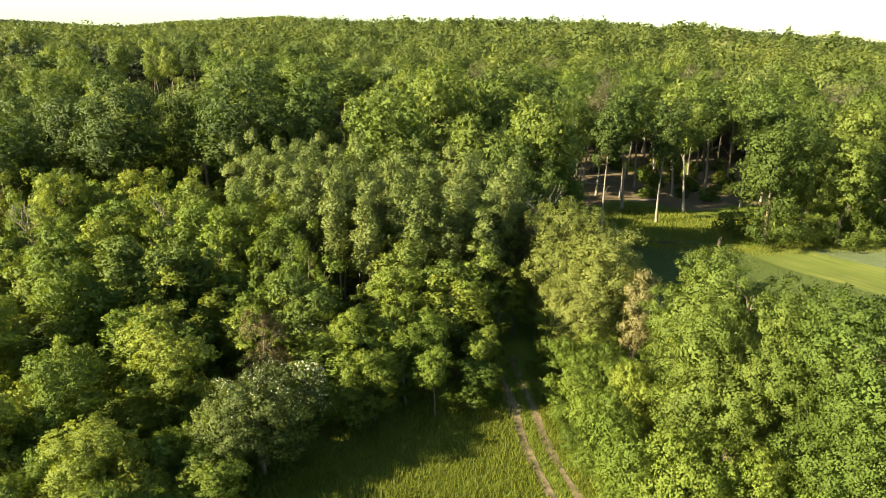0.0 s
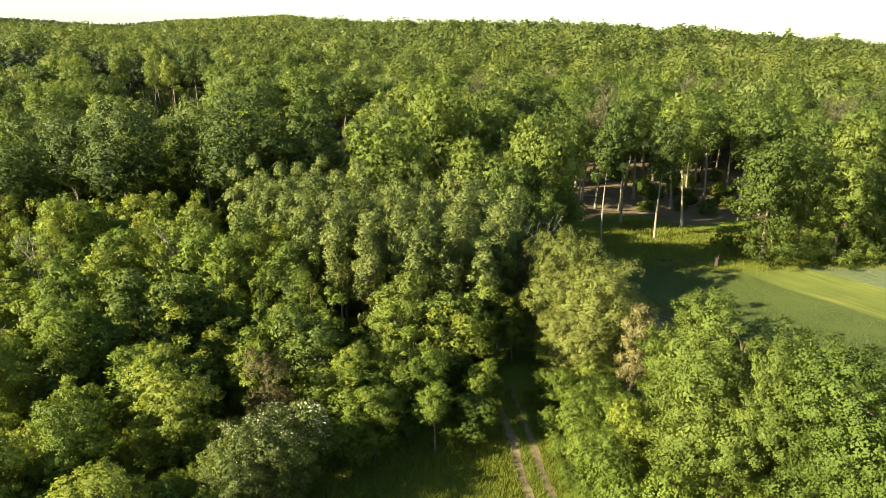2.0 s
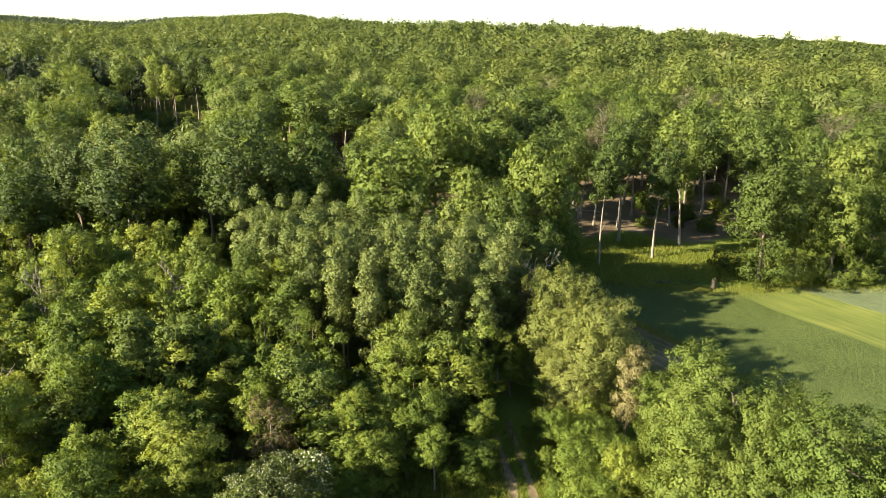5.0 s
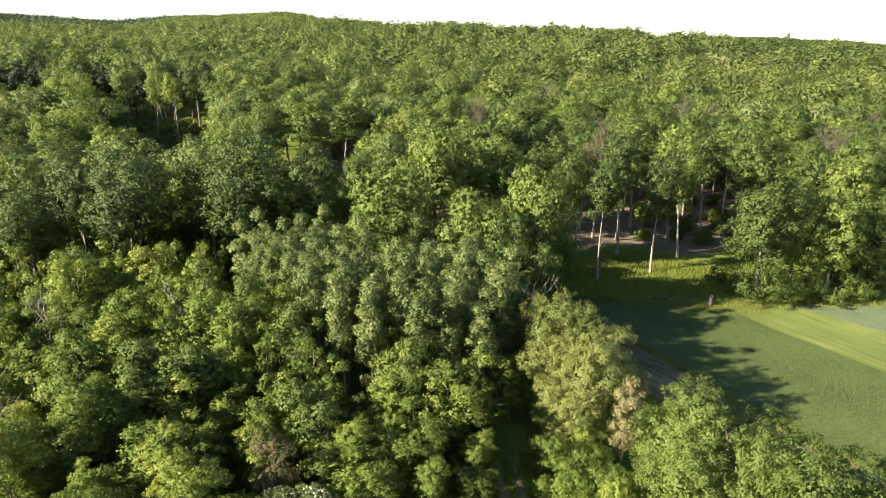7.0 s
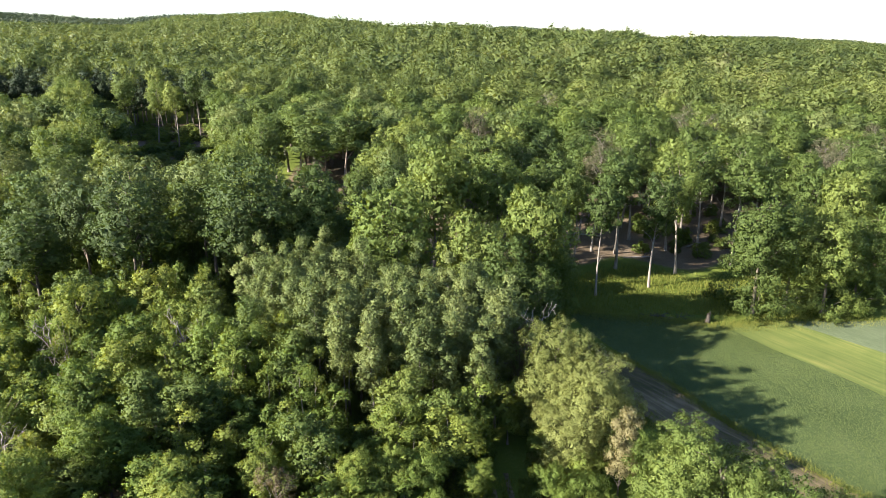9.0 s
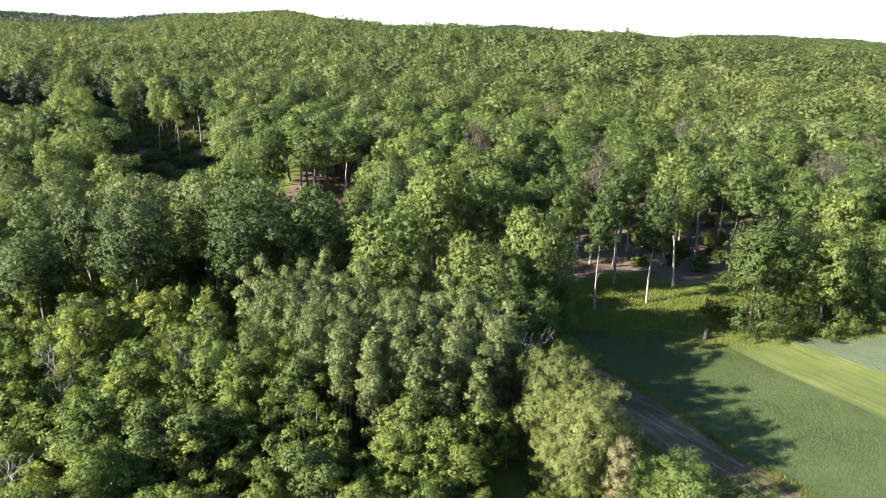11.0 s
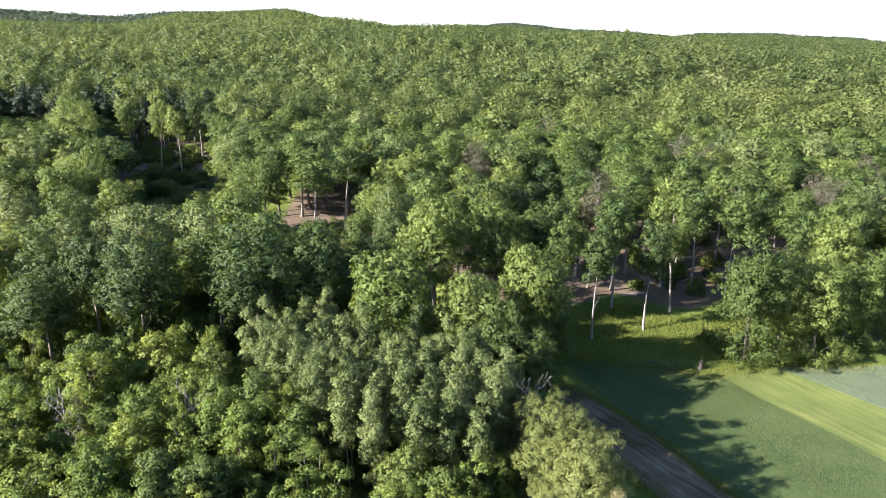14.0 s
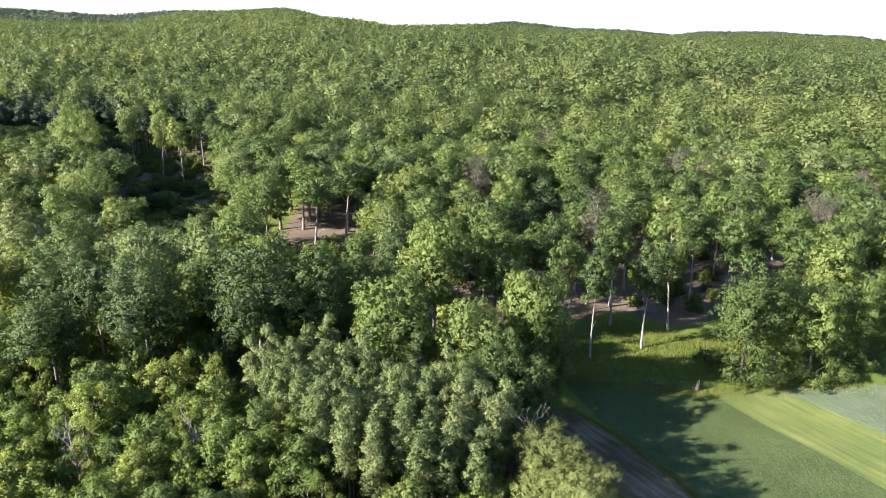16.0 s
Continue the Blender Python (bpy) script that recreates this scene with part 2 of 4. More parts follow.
def mesh_of(name, V, F, mat, smooth=False, tint=None, shade=None):
    """A mesh from an array of corners and an array of faces that all have as many corners."""
    me = bpy.data.meshes.new(name)
    V, F = np.asarray(V, np.float32), np.asarray(F, np.int32)
    k = F.shape[1]
    me.vertices.add(len(V))
    me.vertices.foreach_set("co", V.ravel())
    me.loops.add(F.size)
    me.loops.foreach_set("vertex_index", F.ravel())
    me.polygons.add(len(F))
    me.polygons.foreach_set("loop_start", np.arange(0, F.size, k, dtype=np.int32))
    if tint is not None:
        at = me.attributes.new("tint", "FLOAT", "FACE")
        at.data.foreach_set("value", np.asarray(tint, np.float32))
    if shade is not None:
        at = me.attributes.new("custom_normal", "FLOAT_VECTOR", "POINT")
        at.data.foreach_set("vector", np.asarray(shade, np.float32).ravel())
    me.update(calc_edges=True)
    me.polygons.foreach_set("use_smooth", np.full(len(F), smooth))
    me.materials.append(mat)
    return me


def grid_faces(a, b):
    i = np.arange(a * b).reshape(a, b)
    return np.stack([i[:-1, :-1], i[:-1, 1:], i[1:, 1:], i[1:, :-1]], -1).reshape(-1, 4)


def smooth_box(x, y, x0, x1, y0, y1, s):
    f = lambda v: 1 / (1 + np.exp(-np.clip(v / s, -40, 40)))
    return f(x - x0) * f(x1 - x) * f(y - y0) * f(y1 - y)


def build_ground():
    near = np.arange(-90, 110.1, 2.0)
    far = np.cumsum(np.geomspace(2.5, 260, 48))
    xs = np.concatenate([(-90 - far)[::-1], near, 110 + far])
    ys = np.concatenate([(-20 - np.cumsum(np.geomspace(4, 200, 14)))[::-1], np.arange(-20, 200.1, 2.0), 200 + np.cumsum(np.geomspace(2.5, 240, 52))])
    X, Y = np.meshgrid(xs, ys)
    Z = height(X, Y)
    # the forest floor is covered with leaf litter, meadow and verges are grass
    woods = np.clip((Y - 121 - 0.10 * (X - 40) + 2.5 * np.sin(X * 0.31) + 2 * np.sin(X * 0.13 + 1)) / 7, 0, 1) * np.clip((X + 45) / 8, 0.15, 1)
    thicket = smooth_box(X, Y, -400, 4, 48, 60, 2.5)
    clear = smooth_box(X, Y, -36, -17, 141, 160, 2.0) * (0.6 + 0.4 * np.sin(X * 0.9 + Y * 0.5))
    # litter colour put over the hollow's floor in place of its shade
    dark = np.where((Y > 148) & (Y < 266), np.clip((X / np.maximum(Y, 1) + 0.49) * 40, 0, 1) * np.clip((-0.30 - X / np.maximum(Y, 1)) * 40, 0, 1), 0)
    litter = np.clip(np.maximum(np.maximum(woods, thicket * 0.9), dark) - 0.8 * clear, 0, 1)
    me = mesh_of("ground", np.stack([X, Y, Z], -1).reshape(-1, 3), grid_faces(*X.shape), GROUND, True)
    at = me.attributes.new("litter", "FLOAT", "POINT")
    at.data.foreach_set("value", litter.astype(np.float32).ravel())
    return tagged(new("ground", me), "grassy meadow ground with brown leaf litter under trees", "ground", kind="structure")


ground = build_ground()


def spline(points, n):
    """n points along a smooth line through the given ones."""
    p = np.array(points, float)
    t = np.arange(len(p))
    q = np.linspace(0, len(p) - 1, n)
    m = np.gradient(p, axis=0)
    i = np.clip(q.astype(int), 0, len(p) - 2)
    f = (q - i)[:, None]
    return (2 * f**3 - 3 * f**2 + 1) * p[i] + (f**3 - 2 * f**2 + f) * m[i] + (-2 * f**3 + 3 * f**2) * p[i + 1] + (f**3 - f**2) * m[i + 1]


def sheet(name, left, right, mat, across, lift, profile=None, n=80, ragged=0.0):
    """A strip of land between two lines, following the ground."""
    A, B = spline(left, n), spline(right, n)
    if ragged:
        wob = np.random.default_rng(9).normal(size=(2, n, 2))
        wob = np.stack([np.stack([np.convolve(w[:, i], np.ones(11) / 11, "same") for i in (0, 1)], 1) for w in wob]) * ragged * 2
        A, B = A + wob[0], B + wob[1]
    f = np.linspace(0, 1, across)
    P = A[:, None] * (1 - f)[None, :, None] + B[:, None] * f[None, :, None]
    Z = height(P[..., 0], P[..., 1]) + lift
    if profile is not None:
        Z = Z + profile(f)[None, :]
    V = np.concatenate([P, Z[..., None]], -1).reshape(-1, 3)
    return new(name, mesh_of(name, V, grid_faces(n, across)[:, ::-1], mat, True))


# two bare ruts of the farm track with a grassy ridge between them, then the wide sandy bend by the field
def build_track():
    mid = spline([(12.5, 20), (9.2, 30), (7.6, 37), (6.6, 43), (6.3, 48), (5.8, 52), (5.4, 57)], 90)
    d = np.gradient(mid, axis=0)
    d /= np.linalg.norm(d, axis=1)[:, None]
    side = np.stack([d[:, 1], -d[:, 0]], 1)
    root = tagged(new("farm_track"), "sandy two-rut farm track through rough grass", "track", kind="structure")
    rng = np.random.default_rng(5)
    for o, wide in ((-0.8, 0.42), (0.8, 0.26)):
        w = wide + 0.2 * np.convolve(rng.normal(size=90), np.ones(7) / 7, "same")
        c = mid + side * o
        f = np.linspace(-1, 1, 5)
        P = c[:, None] + side[:, None] * f[None, :, None] * w[:, None, None]
        Z = height(P[..., 0], P[..., 1]) + 0.025
        V = np.concatenate([P, Z[..., None]], -1).reshape(-1, 3)
        ob = new("rut", mesh_of("rut", V, grid_faces(90, 5)[:, ::-1], DIRT, True))
        ob.parent = root


build_track()
tagged(sheet("sandy_bend", [(9, 90), (15, 84), (19, 78), (21.5, 71), (27, 62), (35, 52), (43, 40)], [(11, 93), (20, 88.5), (26.5, 80), (30.5, 72), (35, 63.5), (41.5, 54.5), (50.5, 42.5)], BENDSOIL, 25, 0.1, None, 140, 0.35), "bare sandy farm road bend beside the crop", "track", kind="structure")
# reaches the tree line at left, also to darken the shaded ground there
tagged(sheet("crop_field", [(19, 100), (22, 90), (29, 76), (35, 63.5), (41.5, 54.5), (50.5, 42.5)], [(42, 96), (44.8, 91.6), (47.6, 87.2), (53, 78.7), (60, 67.7), (72, 49)], CROPSOIL, 30, 0.05), "dark green young crop field", "field", kind="structure")
tagged(sheet("grass_strip", [(42, 96), (44.8, 91.6), (47.6, 87.2), (53, 78.7), (60, 67.7), (72, 49)], [(53, 99), (57, 95), (61, 90), (67, 83), (76, 72.5), (94, 52)], STRIP, 16, 0.055), "bright mown grass strip between crops", "field", kind="structure")
tagged(sheet("grey_crop_field", [(53, 99), (57, 95), (61, 90), (67, 83), (76, 72.5), (94, 52)], [(150, 108), (152, 100), (154, 92), (156, 82), (160, 70), (170, 50)], GREYCROP, 30, 0.045), "grey-green cereal field beyond the grass strip", "field", kind="structure")


# ---------------- trees ----------------
def sprays(P, N, size, rng, wide=0.62, rough=0.65):
    """Leaf sprays: pointed blades at P, scattered about the way N that the tuft faces. Corners, faces, and N for the shading."""
    n = len(P)
    G = unit(N + rng.normal(size=(n, 3)) * rough)
    a = unit(np.cross(G, rng.normal(size=(n, 3))))
    b = np.cross(G, a)
    s = (size * rng.uniform(0.65, 1.35, n))[:, None]
    o = rng.uniform(-0.35, 0.35, n)[:, None]
    q = P + a * s * (0.15 + o) + b * s * wide
    flip = (np.einsum("ij,ij->i", np.cross(q - P + a * s * 0.5, a), N) < 0)[:, None]
    lo, hi = np.where(flip, P + a * s * 0.5, P - a * s * 0.5), np.where(flip, P - a * s * 0.5, P + a * s * 0.5)
    V = np.stack([lo, q, hi], 1).reshape(-1, 3)
    return V, np.arange(3 * n).reshape(n, 3), np.repeat(N, 3, axis=0)


def unit(v):
    return v / (np.linalg.norm(v, axis=-1, keepdims=True) + 1e-9)


def even_ways(n, rng):
    """n directions spread evenly over a ball, a little uneven."""
    i = np.arange(n) + 0.5
    z, a = 1 - 2 * i / n, i * 2.39996 + rng.uniform(0, 6.28)
    w = np.sqrt(1 - z * z)
    return unit(np.stack([np.cos(a) * w, np.sin(a) * w, z], 1) + rng.normal(size=(n, 3)) * 0.6 / n ** 0.5)


def tufts_on(rng, C, S, count, radius, flat=0.85):
    """Places, ways and radii of about count clumps, all over the outside of the lobes."""
    share = np.maximum(5, np.round(1.9 * count * S**2 / (S**2).sum())).astype(int)
    k = np.repeat(np.arange(len(C)), share)
    d = np.concatenate([even_ways(n, rng) for n in share])
    ok = d[:, 2] > -0.6
    k, d = k[ok], d[ok]
    T = C[k] + d * (np.maximum(S[k] - radius * 0.5, 0.1))[:, None] * np.array([1, 1, flat]) * rng.uniform(0.85, 1.1, len(k))[:, None]
    D = np.linalg.norm(T[:, None] - C[None], axis=2) / S[None]
    D[np.arange(len(k)), k] = 9
    keep = D.min(1) > 0.6
    T, d = T[keep], d[keep]
    return T, d, radius * rng.uniform(0.65, 1.3, len(T))


def hearts(rng, C, S, each, low=0.5, high=0.78):
    """Large leaves, each way round, inside the lobes: corners, faces and shading."""
    k = np.repeat(np.arange(len(C)), each)
    o = np.concatenate([even_ways(each, rng) for _ in C])
    P = C[k] + o * (S[k] * rng.uniform(low, high, len(k)))[:, None]
    return sprays(P, o, 1.9 * S[k] / each ** 0.5, rng, 0.8, 0.25)


def crown_lobes(rng, H, R, base, count, low, ragged):
    """Centres and radii of the leafy masses at the ends of the boughs, all round an uneven dome, and some in its heart."""
    up, down = H * (1 - base) * (1 - low), H * (1 - base) * low
    i = np.arange(count) + 0.5
    z = 1 - (1.74 if base > 0.1 else 1.92) * i / count
    a = i * 2.39996 + rng.normal(0, 0.35, count) + rng.uniform(0, 6.28)
    w = np.sqrt(1 - z * z) ** (0.8 if base > 0.1 else 0.45)
    d = np.stack([np.cos(a) * w, np.sin(a) * w, z], 1)
    s = R * rng.uniform(0.25, 0.43, count)
    k = 1.04 - ragged * rng.uniform(0, 1, count) ** 1.4
    axes = np.stack([np.full(count, R), np.full(count, R), np.where(z > 0, up, down)], 1)
    C = d * np.maximum(axes * k[:, None] - 0.85 * s[:, None], 0.03 * R)
    n = max(3, count // 5)
    inner = rng.normal(size=(n, 3)) * np.array([R * 0.22, R * 0.22, (up + down) * 0.16])
    C = np.concatenate([C, inner]) + np.array([0, 0, H * base + down])
    s = np.concatenate([s, R * rng.uniform(0.34, 0.46, n)])
    if base < 0.05:          # boughs that sweep down to the ground
        a, t = np.arange(9) * 0.7 + rng.uniform(-0.2, 0.2, 9), R * rng.uniform(0.24, 0.36, 9)
        w = R * rng.uniform(0.55, 0.85, 9)
        C, s = np.concatenate([C, np.stack([np.cos(a) * w, np.sin(a) * w, t * 0.8 + rng.uniform(0, 0.08, 9) * H], 1)]), np.concatenate([s, t])
    return C, s


def foliage(rng, T, d, r, leaves, droop=0.0, upright=0.8, near=0.72, deep=0.62, wild=0.34):
    """Points and normals of the leaf sprays that stand out from the clumps."""
    idx = rng.choice(len(T), leaves, p=r**2 / (r**2).sum())
    o = unit(rng.normal(size=(leaves, 3)) + d[idx] * 0.7 + np.array([0, 0, 0.15]))
    P = T[idx] + o * np.array([1, 1, upright]) * (r[idx] * (near + deep * rng.uniform(0, 1, leaves)))[:, None]
    P[:, 2] -= droop * rng.uniform(0, 1, leaves) ** 2
    return P, unit(o * 0.65 + d[idx] * 0.35 + rng.normal(size=o.shape) * wild)


def tubes(paths, sides=7):
    """Joined tapered tubes along lists of (point, radius)."""
    V, F, o = [], [], 0
    for path in paths:
        pts = np.array([p for p, _ in path], float)
        t = unit(np.gradient(pts, axis=0))
        ref = np.array([0.31, 0.87, 0.12])
        a = unit(np.cross(t, ref))
        b = np.cross(t, a)
        ang = np.linspace(0, 2 * np.pi, sides, endpoint=False)
        rad = np.array([r for _, r in path])[:, None, None]
        ring = pts[:, None] + rad * (a[:, None] * np.cos(ang)[None, :, None] + b[:, None] * np.sin(ang)[None, :, None])
        V.append(ring.reshape(-1, 3))
        for i in range(len(path) - 1):
            for j in range(sides):
                F.append((o + i * sides + j, o + i * sides + (j + 1) % sides, o + (i + 1) * sides + (j + 1) % sides, o + (i + 1) * sides + j))
        o += len(path) * sides
    return np.concatenate(V), np.array(F)


def stem(rng, H, r0, lean, bend, n=8, top=0.08, flare=1.5):
    """The line of a trunk from the ground up to H."""
    f = np.linspace(0, 1, n)
    ph = rng.uniform(0, 6.28)
    x = lean[0] * f * H + bend * np.sin(f * 3.1 + ph) - bend * math.sin(ph)
    y = lean[1] * f * H + bend * np.cos(f * 2.7 + ph) - bend * math.cos(ph)
    r = r0 * (1 - f * (1 - top)) * (1 + (flare - 1) * np.exp(-f * 22))
    z = f * H
    z[0] = -0.3
    return [((x[i], y[i], z[i]), r[i]) for i in range(n)]


def limb(rng, start, end, r, sag=0.15, n=5):
    a, b = np.array(start), np.array(end)
    out = []
    for i in range(n):
        f = i / (n - 1)
        p = a * (1 - f) + b * f + np.array([0, 0, sag * math.sin(f * math.pi)]) * np.linalg.norm(b - a) + (rng.normal(size=3) * 0.04 * np.linalg.norm(b - a) if 0 < i < n - 1 else 0)
        out.append((p, max(0.015, r * (1 - 0.8 * f))))
    return out


def part(name, me, parent, label=""):
    ob = new(name, me)
    ob.parent = parent
    return tagged(ob, label) if label else ob


def tree(name, label, seed, H, R, base, lobes, leaves, size, leaf, bark=BARK, r0=0.3, lean=(0, 0), bend=0.15, limbs=6, tufts=80, tuft=0.6, droop=0.0, category="tree", extra=None, wide=0.62, snags=0, upright=0.8, core=0.45, low=0.42, ragged=0.4):
    """One tree: an empty at its foot, a trunk with its limbs, a crown of leaf sprays."""
    rng = np.random.default_rng(seed)
    C, S = crown_lobes(rng, H, R, base, lobes, low, ragged)
    axis = stem(rng, H * 0.78, r0, lean, bend)
    zs = np.array([p[2] for p, _ in axis])
    ax = np.array([p for p, _ in axis])
    shift = np.stack([np.interp(C[:, 2], zs, ax[:, 0]), np.interp(C[:, 2], zs, ax[:, 1]), 0 * C[:, 2]], 1)
    C = C + shift
    paths = [axis]
    for c in C[rng.permutation(len(C))[:limbs]]:
        z0 = max(H * base * 0.75, c[2] - np.hypot(c[0], c[1]) * 0.9 - 0.8)
        s = (np.interp(z0, zs, ax[:, 0]), np.interp(z0, zs, ax[:, 1]), z0)
        paths.append(limb(rng, s, c, r0 * 0.26))
    for _ in range(snags):
        z0 = H * rng.uniform(base * 0.6, base * 1.1)
        s = (np.interp(z0, zs, ax[:, 0]), np.interp(z0, zs, ax[:, 1]), z0)
        a = rng.uniform(0, 6.28)
        paths.append(limb(rng, s, (s[0] + math.cos(a) * R * 0.7, s[1] + math.sin(a) * R * 0.7, z0 + R * 0.5), r0 * 0.25, 0.2))
    root = tagged(new(name), label, category)
    part("trunk", mesh_of("trunk", *tubes(paths), bark, True), root)
    T, d, r = tufts_on(rng, C, S, tufts, tuft)
    P, N = foliage(rng, T, d, r, leaves, droop, upright, near=0.35, deep=0.8, wild=0.2)
    V, F, G = sprays(P, N, size, rng, wide)
    if core:
        # shaded leaf masses behind the outer sprays, and in the heart of the crown
        fine = leaves > 10000          # the nearest trees
        k = rng.choice(len(T), len(T) * (5 if fine else 2), p=r**2 / (r**2).sum())
        Q = T[k] + (rng.normal(size=(len(k), 3)) * 0.38 - d[k] * 0.35) * r[k][:, None]
        layers = [(Q, d[k], tuft * core * (0.6 if fine else 1.3), 0.4)]
        heart = hearts(rng, C, S, int(np.clip((1.9 * S.mean() / ((1.5 if fine else 2.2) * size)) ** 2, 18, 420)), *((0.3, 0.58) if fine else (0.42, 0.72)))
        V, F, G = np.concatenate([V, heart[0]]), np.concatenate([F, heart[1] + len(V)]), np.concatenate([G, heart[2]])
        for Q, way, big, rough in layers:
            V2, F2, G2 = sprays(Q, way, big, rng, 0.75, rough)
            V, F, G = np.concatenate([V, V2]), np.concatenate([F, F2 + len(V)]), np.concatenate([G, G2])
    G = unit(G * 0.65 + unit(V - C.mean(0)) * 0.45)
    crown = part("crown", mesh_of("crown", V, F, leaf, shade=G, smooth=True), root)
    if extra:
        mat, share, word = extra
        n = int(len(P) * share)
        top = np.argsort(-(P[:, 2] + rng.normal(size=len(P)) * H * 0.07))[:n * 3]
        pick = rng.choice(top, n, replace=False)
        V, F, G = sprays(P[pick] + N[pick] * size * 0.5, N[pick], size * 0.75, rng, 0.9)
        part("blossom", mesh_of("blossom", V, F, mat, shade=G), crown, word)
    root["tall"], root["wide_r"] = H, R
    return root


STOCK = {}


def put(kind, x, y, tall=None, wide=None, rng=random, turn=None, label="", group=""):
    """Plants one of a kind at x, y, as tall and as wide (radius) as given: the first stands itself, the others are copies."""
    protos = STOCK[kind]
    i = rng.randrange(len(protos))
    ob = protos[i]
    H, R = ob["tall"], ob["wide_r"]
    sz = (tall or H * rng.uniform(0.85, 1.15)) / H
    sx = (wide / R) if wide else sz * rng.uniform(0.9, 1.12)
    m = pose(x, y, ground_z(x, y) - 0.05, 0, 0, rng.uniform(0, 360) if turn is None else turn) @ Matrix.Diagonal((sx, sx, sz, 1))
    if "used" in ob:
        got = copy_thing(ob, m @ Matrix.Diagonal((*(1 / k for k in ob.scale), 1)))
    else:
        ob["used"] = 1
        ob.matrix_basis = m
        got = ob
    return tagged(got, label, group=group)


STOCK["oak"] = [tree("oak_tree", "broad green oak with a dense lobed crown", 11 + i, 24, 6.2, 0.36, 26, 9500, 0.34, OAK, r0=0.36, tufts=230, tuft=0.8, limbs=12) for i in range(5)]
STOCK["lime_oak"] = [tree("oak_tree", "fresh yellow-green oak with a rounded crown", 31 + i, 22, 6.0, 0.32, 26, 9500, 0.34, FIELDOAK, r0=0.34, tufts=230, tuft=0.78, ragged=0.3, limbs=12) for i in range(3)]
STOCK["dark_oak"] = [tree("oak_tree", "heavy lobed oak in dark green leaf, partly standing in for shade", 41 + i, 24, 6.2, 0.34, 24, 9500, 0.34, DARK_SHADE, r0=0.36, tufts=230, tuft=0.8, limbs=12) for i in range(3)]
# every other one in the darker leaf, painting in the wood's shade
STOCK["tall"] = [tree("tall_oak_tree", "tall woodland oak with a long bare trunk and high crown", 51 + i, 24, 4.4, 0.34, 22, 5600, 0.32, (OAK, DARK_SHADE)[i % 2], PALEBARK, 0.26, (0.03 * (i - 1.5), 0.01), 0.45, 10, 150, 0.72, snags=1, ragged=0.5, low=0.5) for i in range(4)]
STOCK["hill_oak"] = [tree("oak_tree", "green oak of the closed hillside wood", 251 + i, 22, 5.4, 0.42, 20, 6200, 0.34, (OAK, FIELDOAK, DARK_SHADE, OAK, SILVER)[i], (BARK, PALEBARK)[i % 2], 0.3, (0.01, 0), 0.3, 6, 140, 0.82, ragged=0.4) for i in range(5)]
STOCK["pine"] = [tree("pine_tree", "near-black pine standing in for the shade of a hillside pocket", 271 + i, 20, 3.8, 0.16, 20, 3000, 0.42, SHADE_NEEDLE, r0=0.25, tufts=130, tuft=0.7, ragged=0.5) for i in range(2)]
STOCK["young"] = [tree("young_maple_tree", "young leafy green broadleaf tree in the thicket", 61 + i, 11, 2.7, 0.10, 20, 7000, 0.21, LIME if i % 3 else OAK, r0=0.12, tufts=150, tuft=0.44, limbs=10, low=0.55, ragged=0.5) for i in range(5)]
STOCK["sapling"] = [tree("young_ash_tree", "slender young tree with fresh green leaves", 71 + i, 10, 1.7, 0.08, 24, 4200, 0.2, LIME, r0=0.09, tufts=130, tuft=0.32, upright=1.1, limbs=10, low=0.3, ragged=0.55) for i in range(3)]
STOCK["poplar"] = [tree("poplar_tree", "slender grey-green poplar with pale trunk", 81 + i, 17, 1.8, 0.2, 30, 6000, 0.22, SILVER, PALEBARK, 0.14, (0, 0), 0.2, 10, 190, 0.36, upright=1.6, low=0.5, ragged=0.5) for i in range(5)]
STOCK["birch"] = [tree("birch_tree", "narrow yellow-green birch with hanging twigs", 91 + i, 13, 1.5, 0.1, 26, 4400, 0.16, LIME, PALEBARK, 0.10, tufts=140, tuft=0.27, upright=1.6, droop=0.7, low=0.25, ragged=0.45) for i in range(2)]
STOCK["bush"] = [tree("leafy_bush", "dense bright green bush at the thicket edge", 101 + i, 4.5, 2.4, 0.05, 14, 4200, 0.22, LIME if i != 1 else OAK, r0=0.06, tufts=130, tuft=0.36, limbs=6, category="bush") for i in range(3)]
STOCK["pale"] = [tree("willow_tree", "pale yellow-green willow beside the farm track", 111, 15, 4.8, 0.02, 34, 46000, 0.17, PALE, r0=0.4, tufts=480, tuft=0.5, upright=1.15, low=0.5, limbs=14, ragged=0.5)]
STOCK["big"] = [tree("field_oak_tree", "large spreading light green oak beside the track", 121 + i, 17, 7.0, 0.06, 40, 100000, 0.15, FIELDOAK, r0=0.45, tufts=800, tuft=0.54, limbs=14, ragged=0.45) for i in range(2)]
STOCK["near_bush"] = [tree("leafy_bush", "dense bright green bush at the thicket edge", 221 + i, 4.5, 2.4, 0.05, 18, 12000, 0.12, LIME, r0=0.06, tufts=170, tuft=0.32, limbs=8, category="bush", ragged=0.5) for i in range(2)]
STOCK["near_young"] = [tree("young_maple_tree", "young leafy green broadleaf tree in the thicket", 231 + i, 10, 2.7, 0.08, 22, 15000, 0.15, LIME, r0=0.12, tufts=230, tuft=0.36, limbs=12, low=0.55, ragged=0.65) for i in range(3)]
STOCK["hawthorn"] = [tree("hawthorn_bush", "grey-green hawthorn bush flecked with white blossom", 131, 9.5, 4.6, 0.05, 30, 30000, 0.13, GREYBUSH, r0=0.14, tufts=380, tuft=0.42, limbs=12, category="bush", extra=(BLOSSOM, 0.012, "white blossom"))]
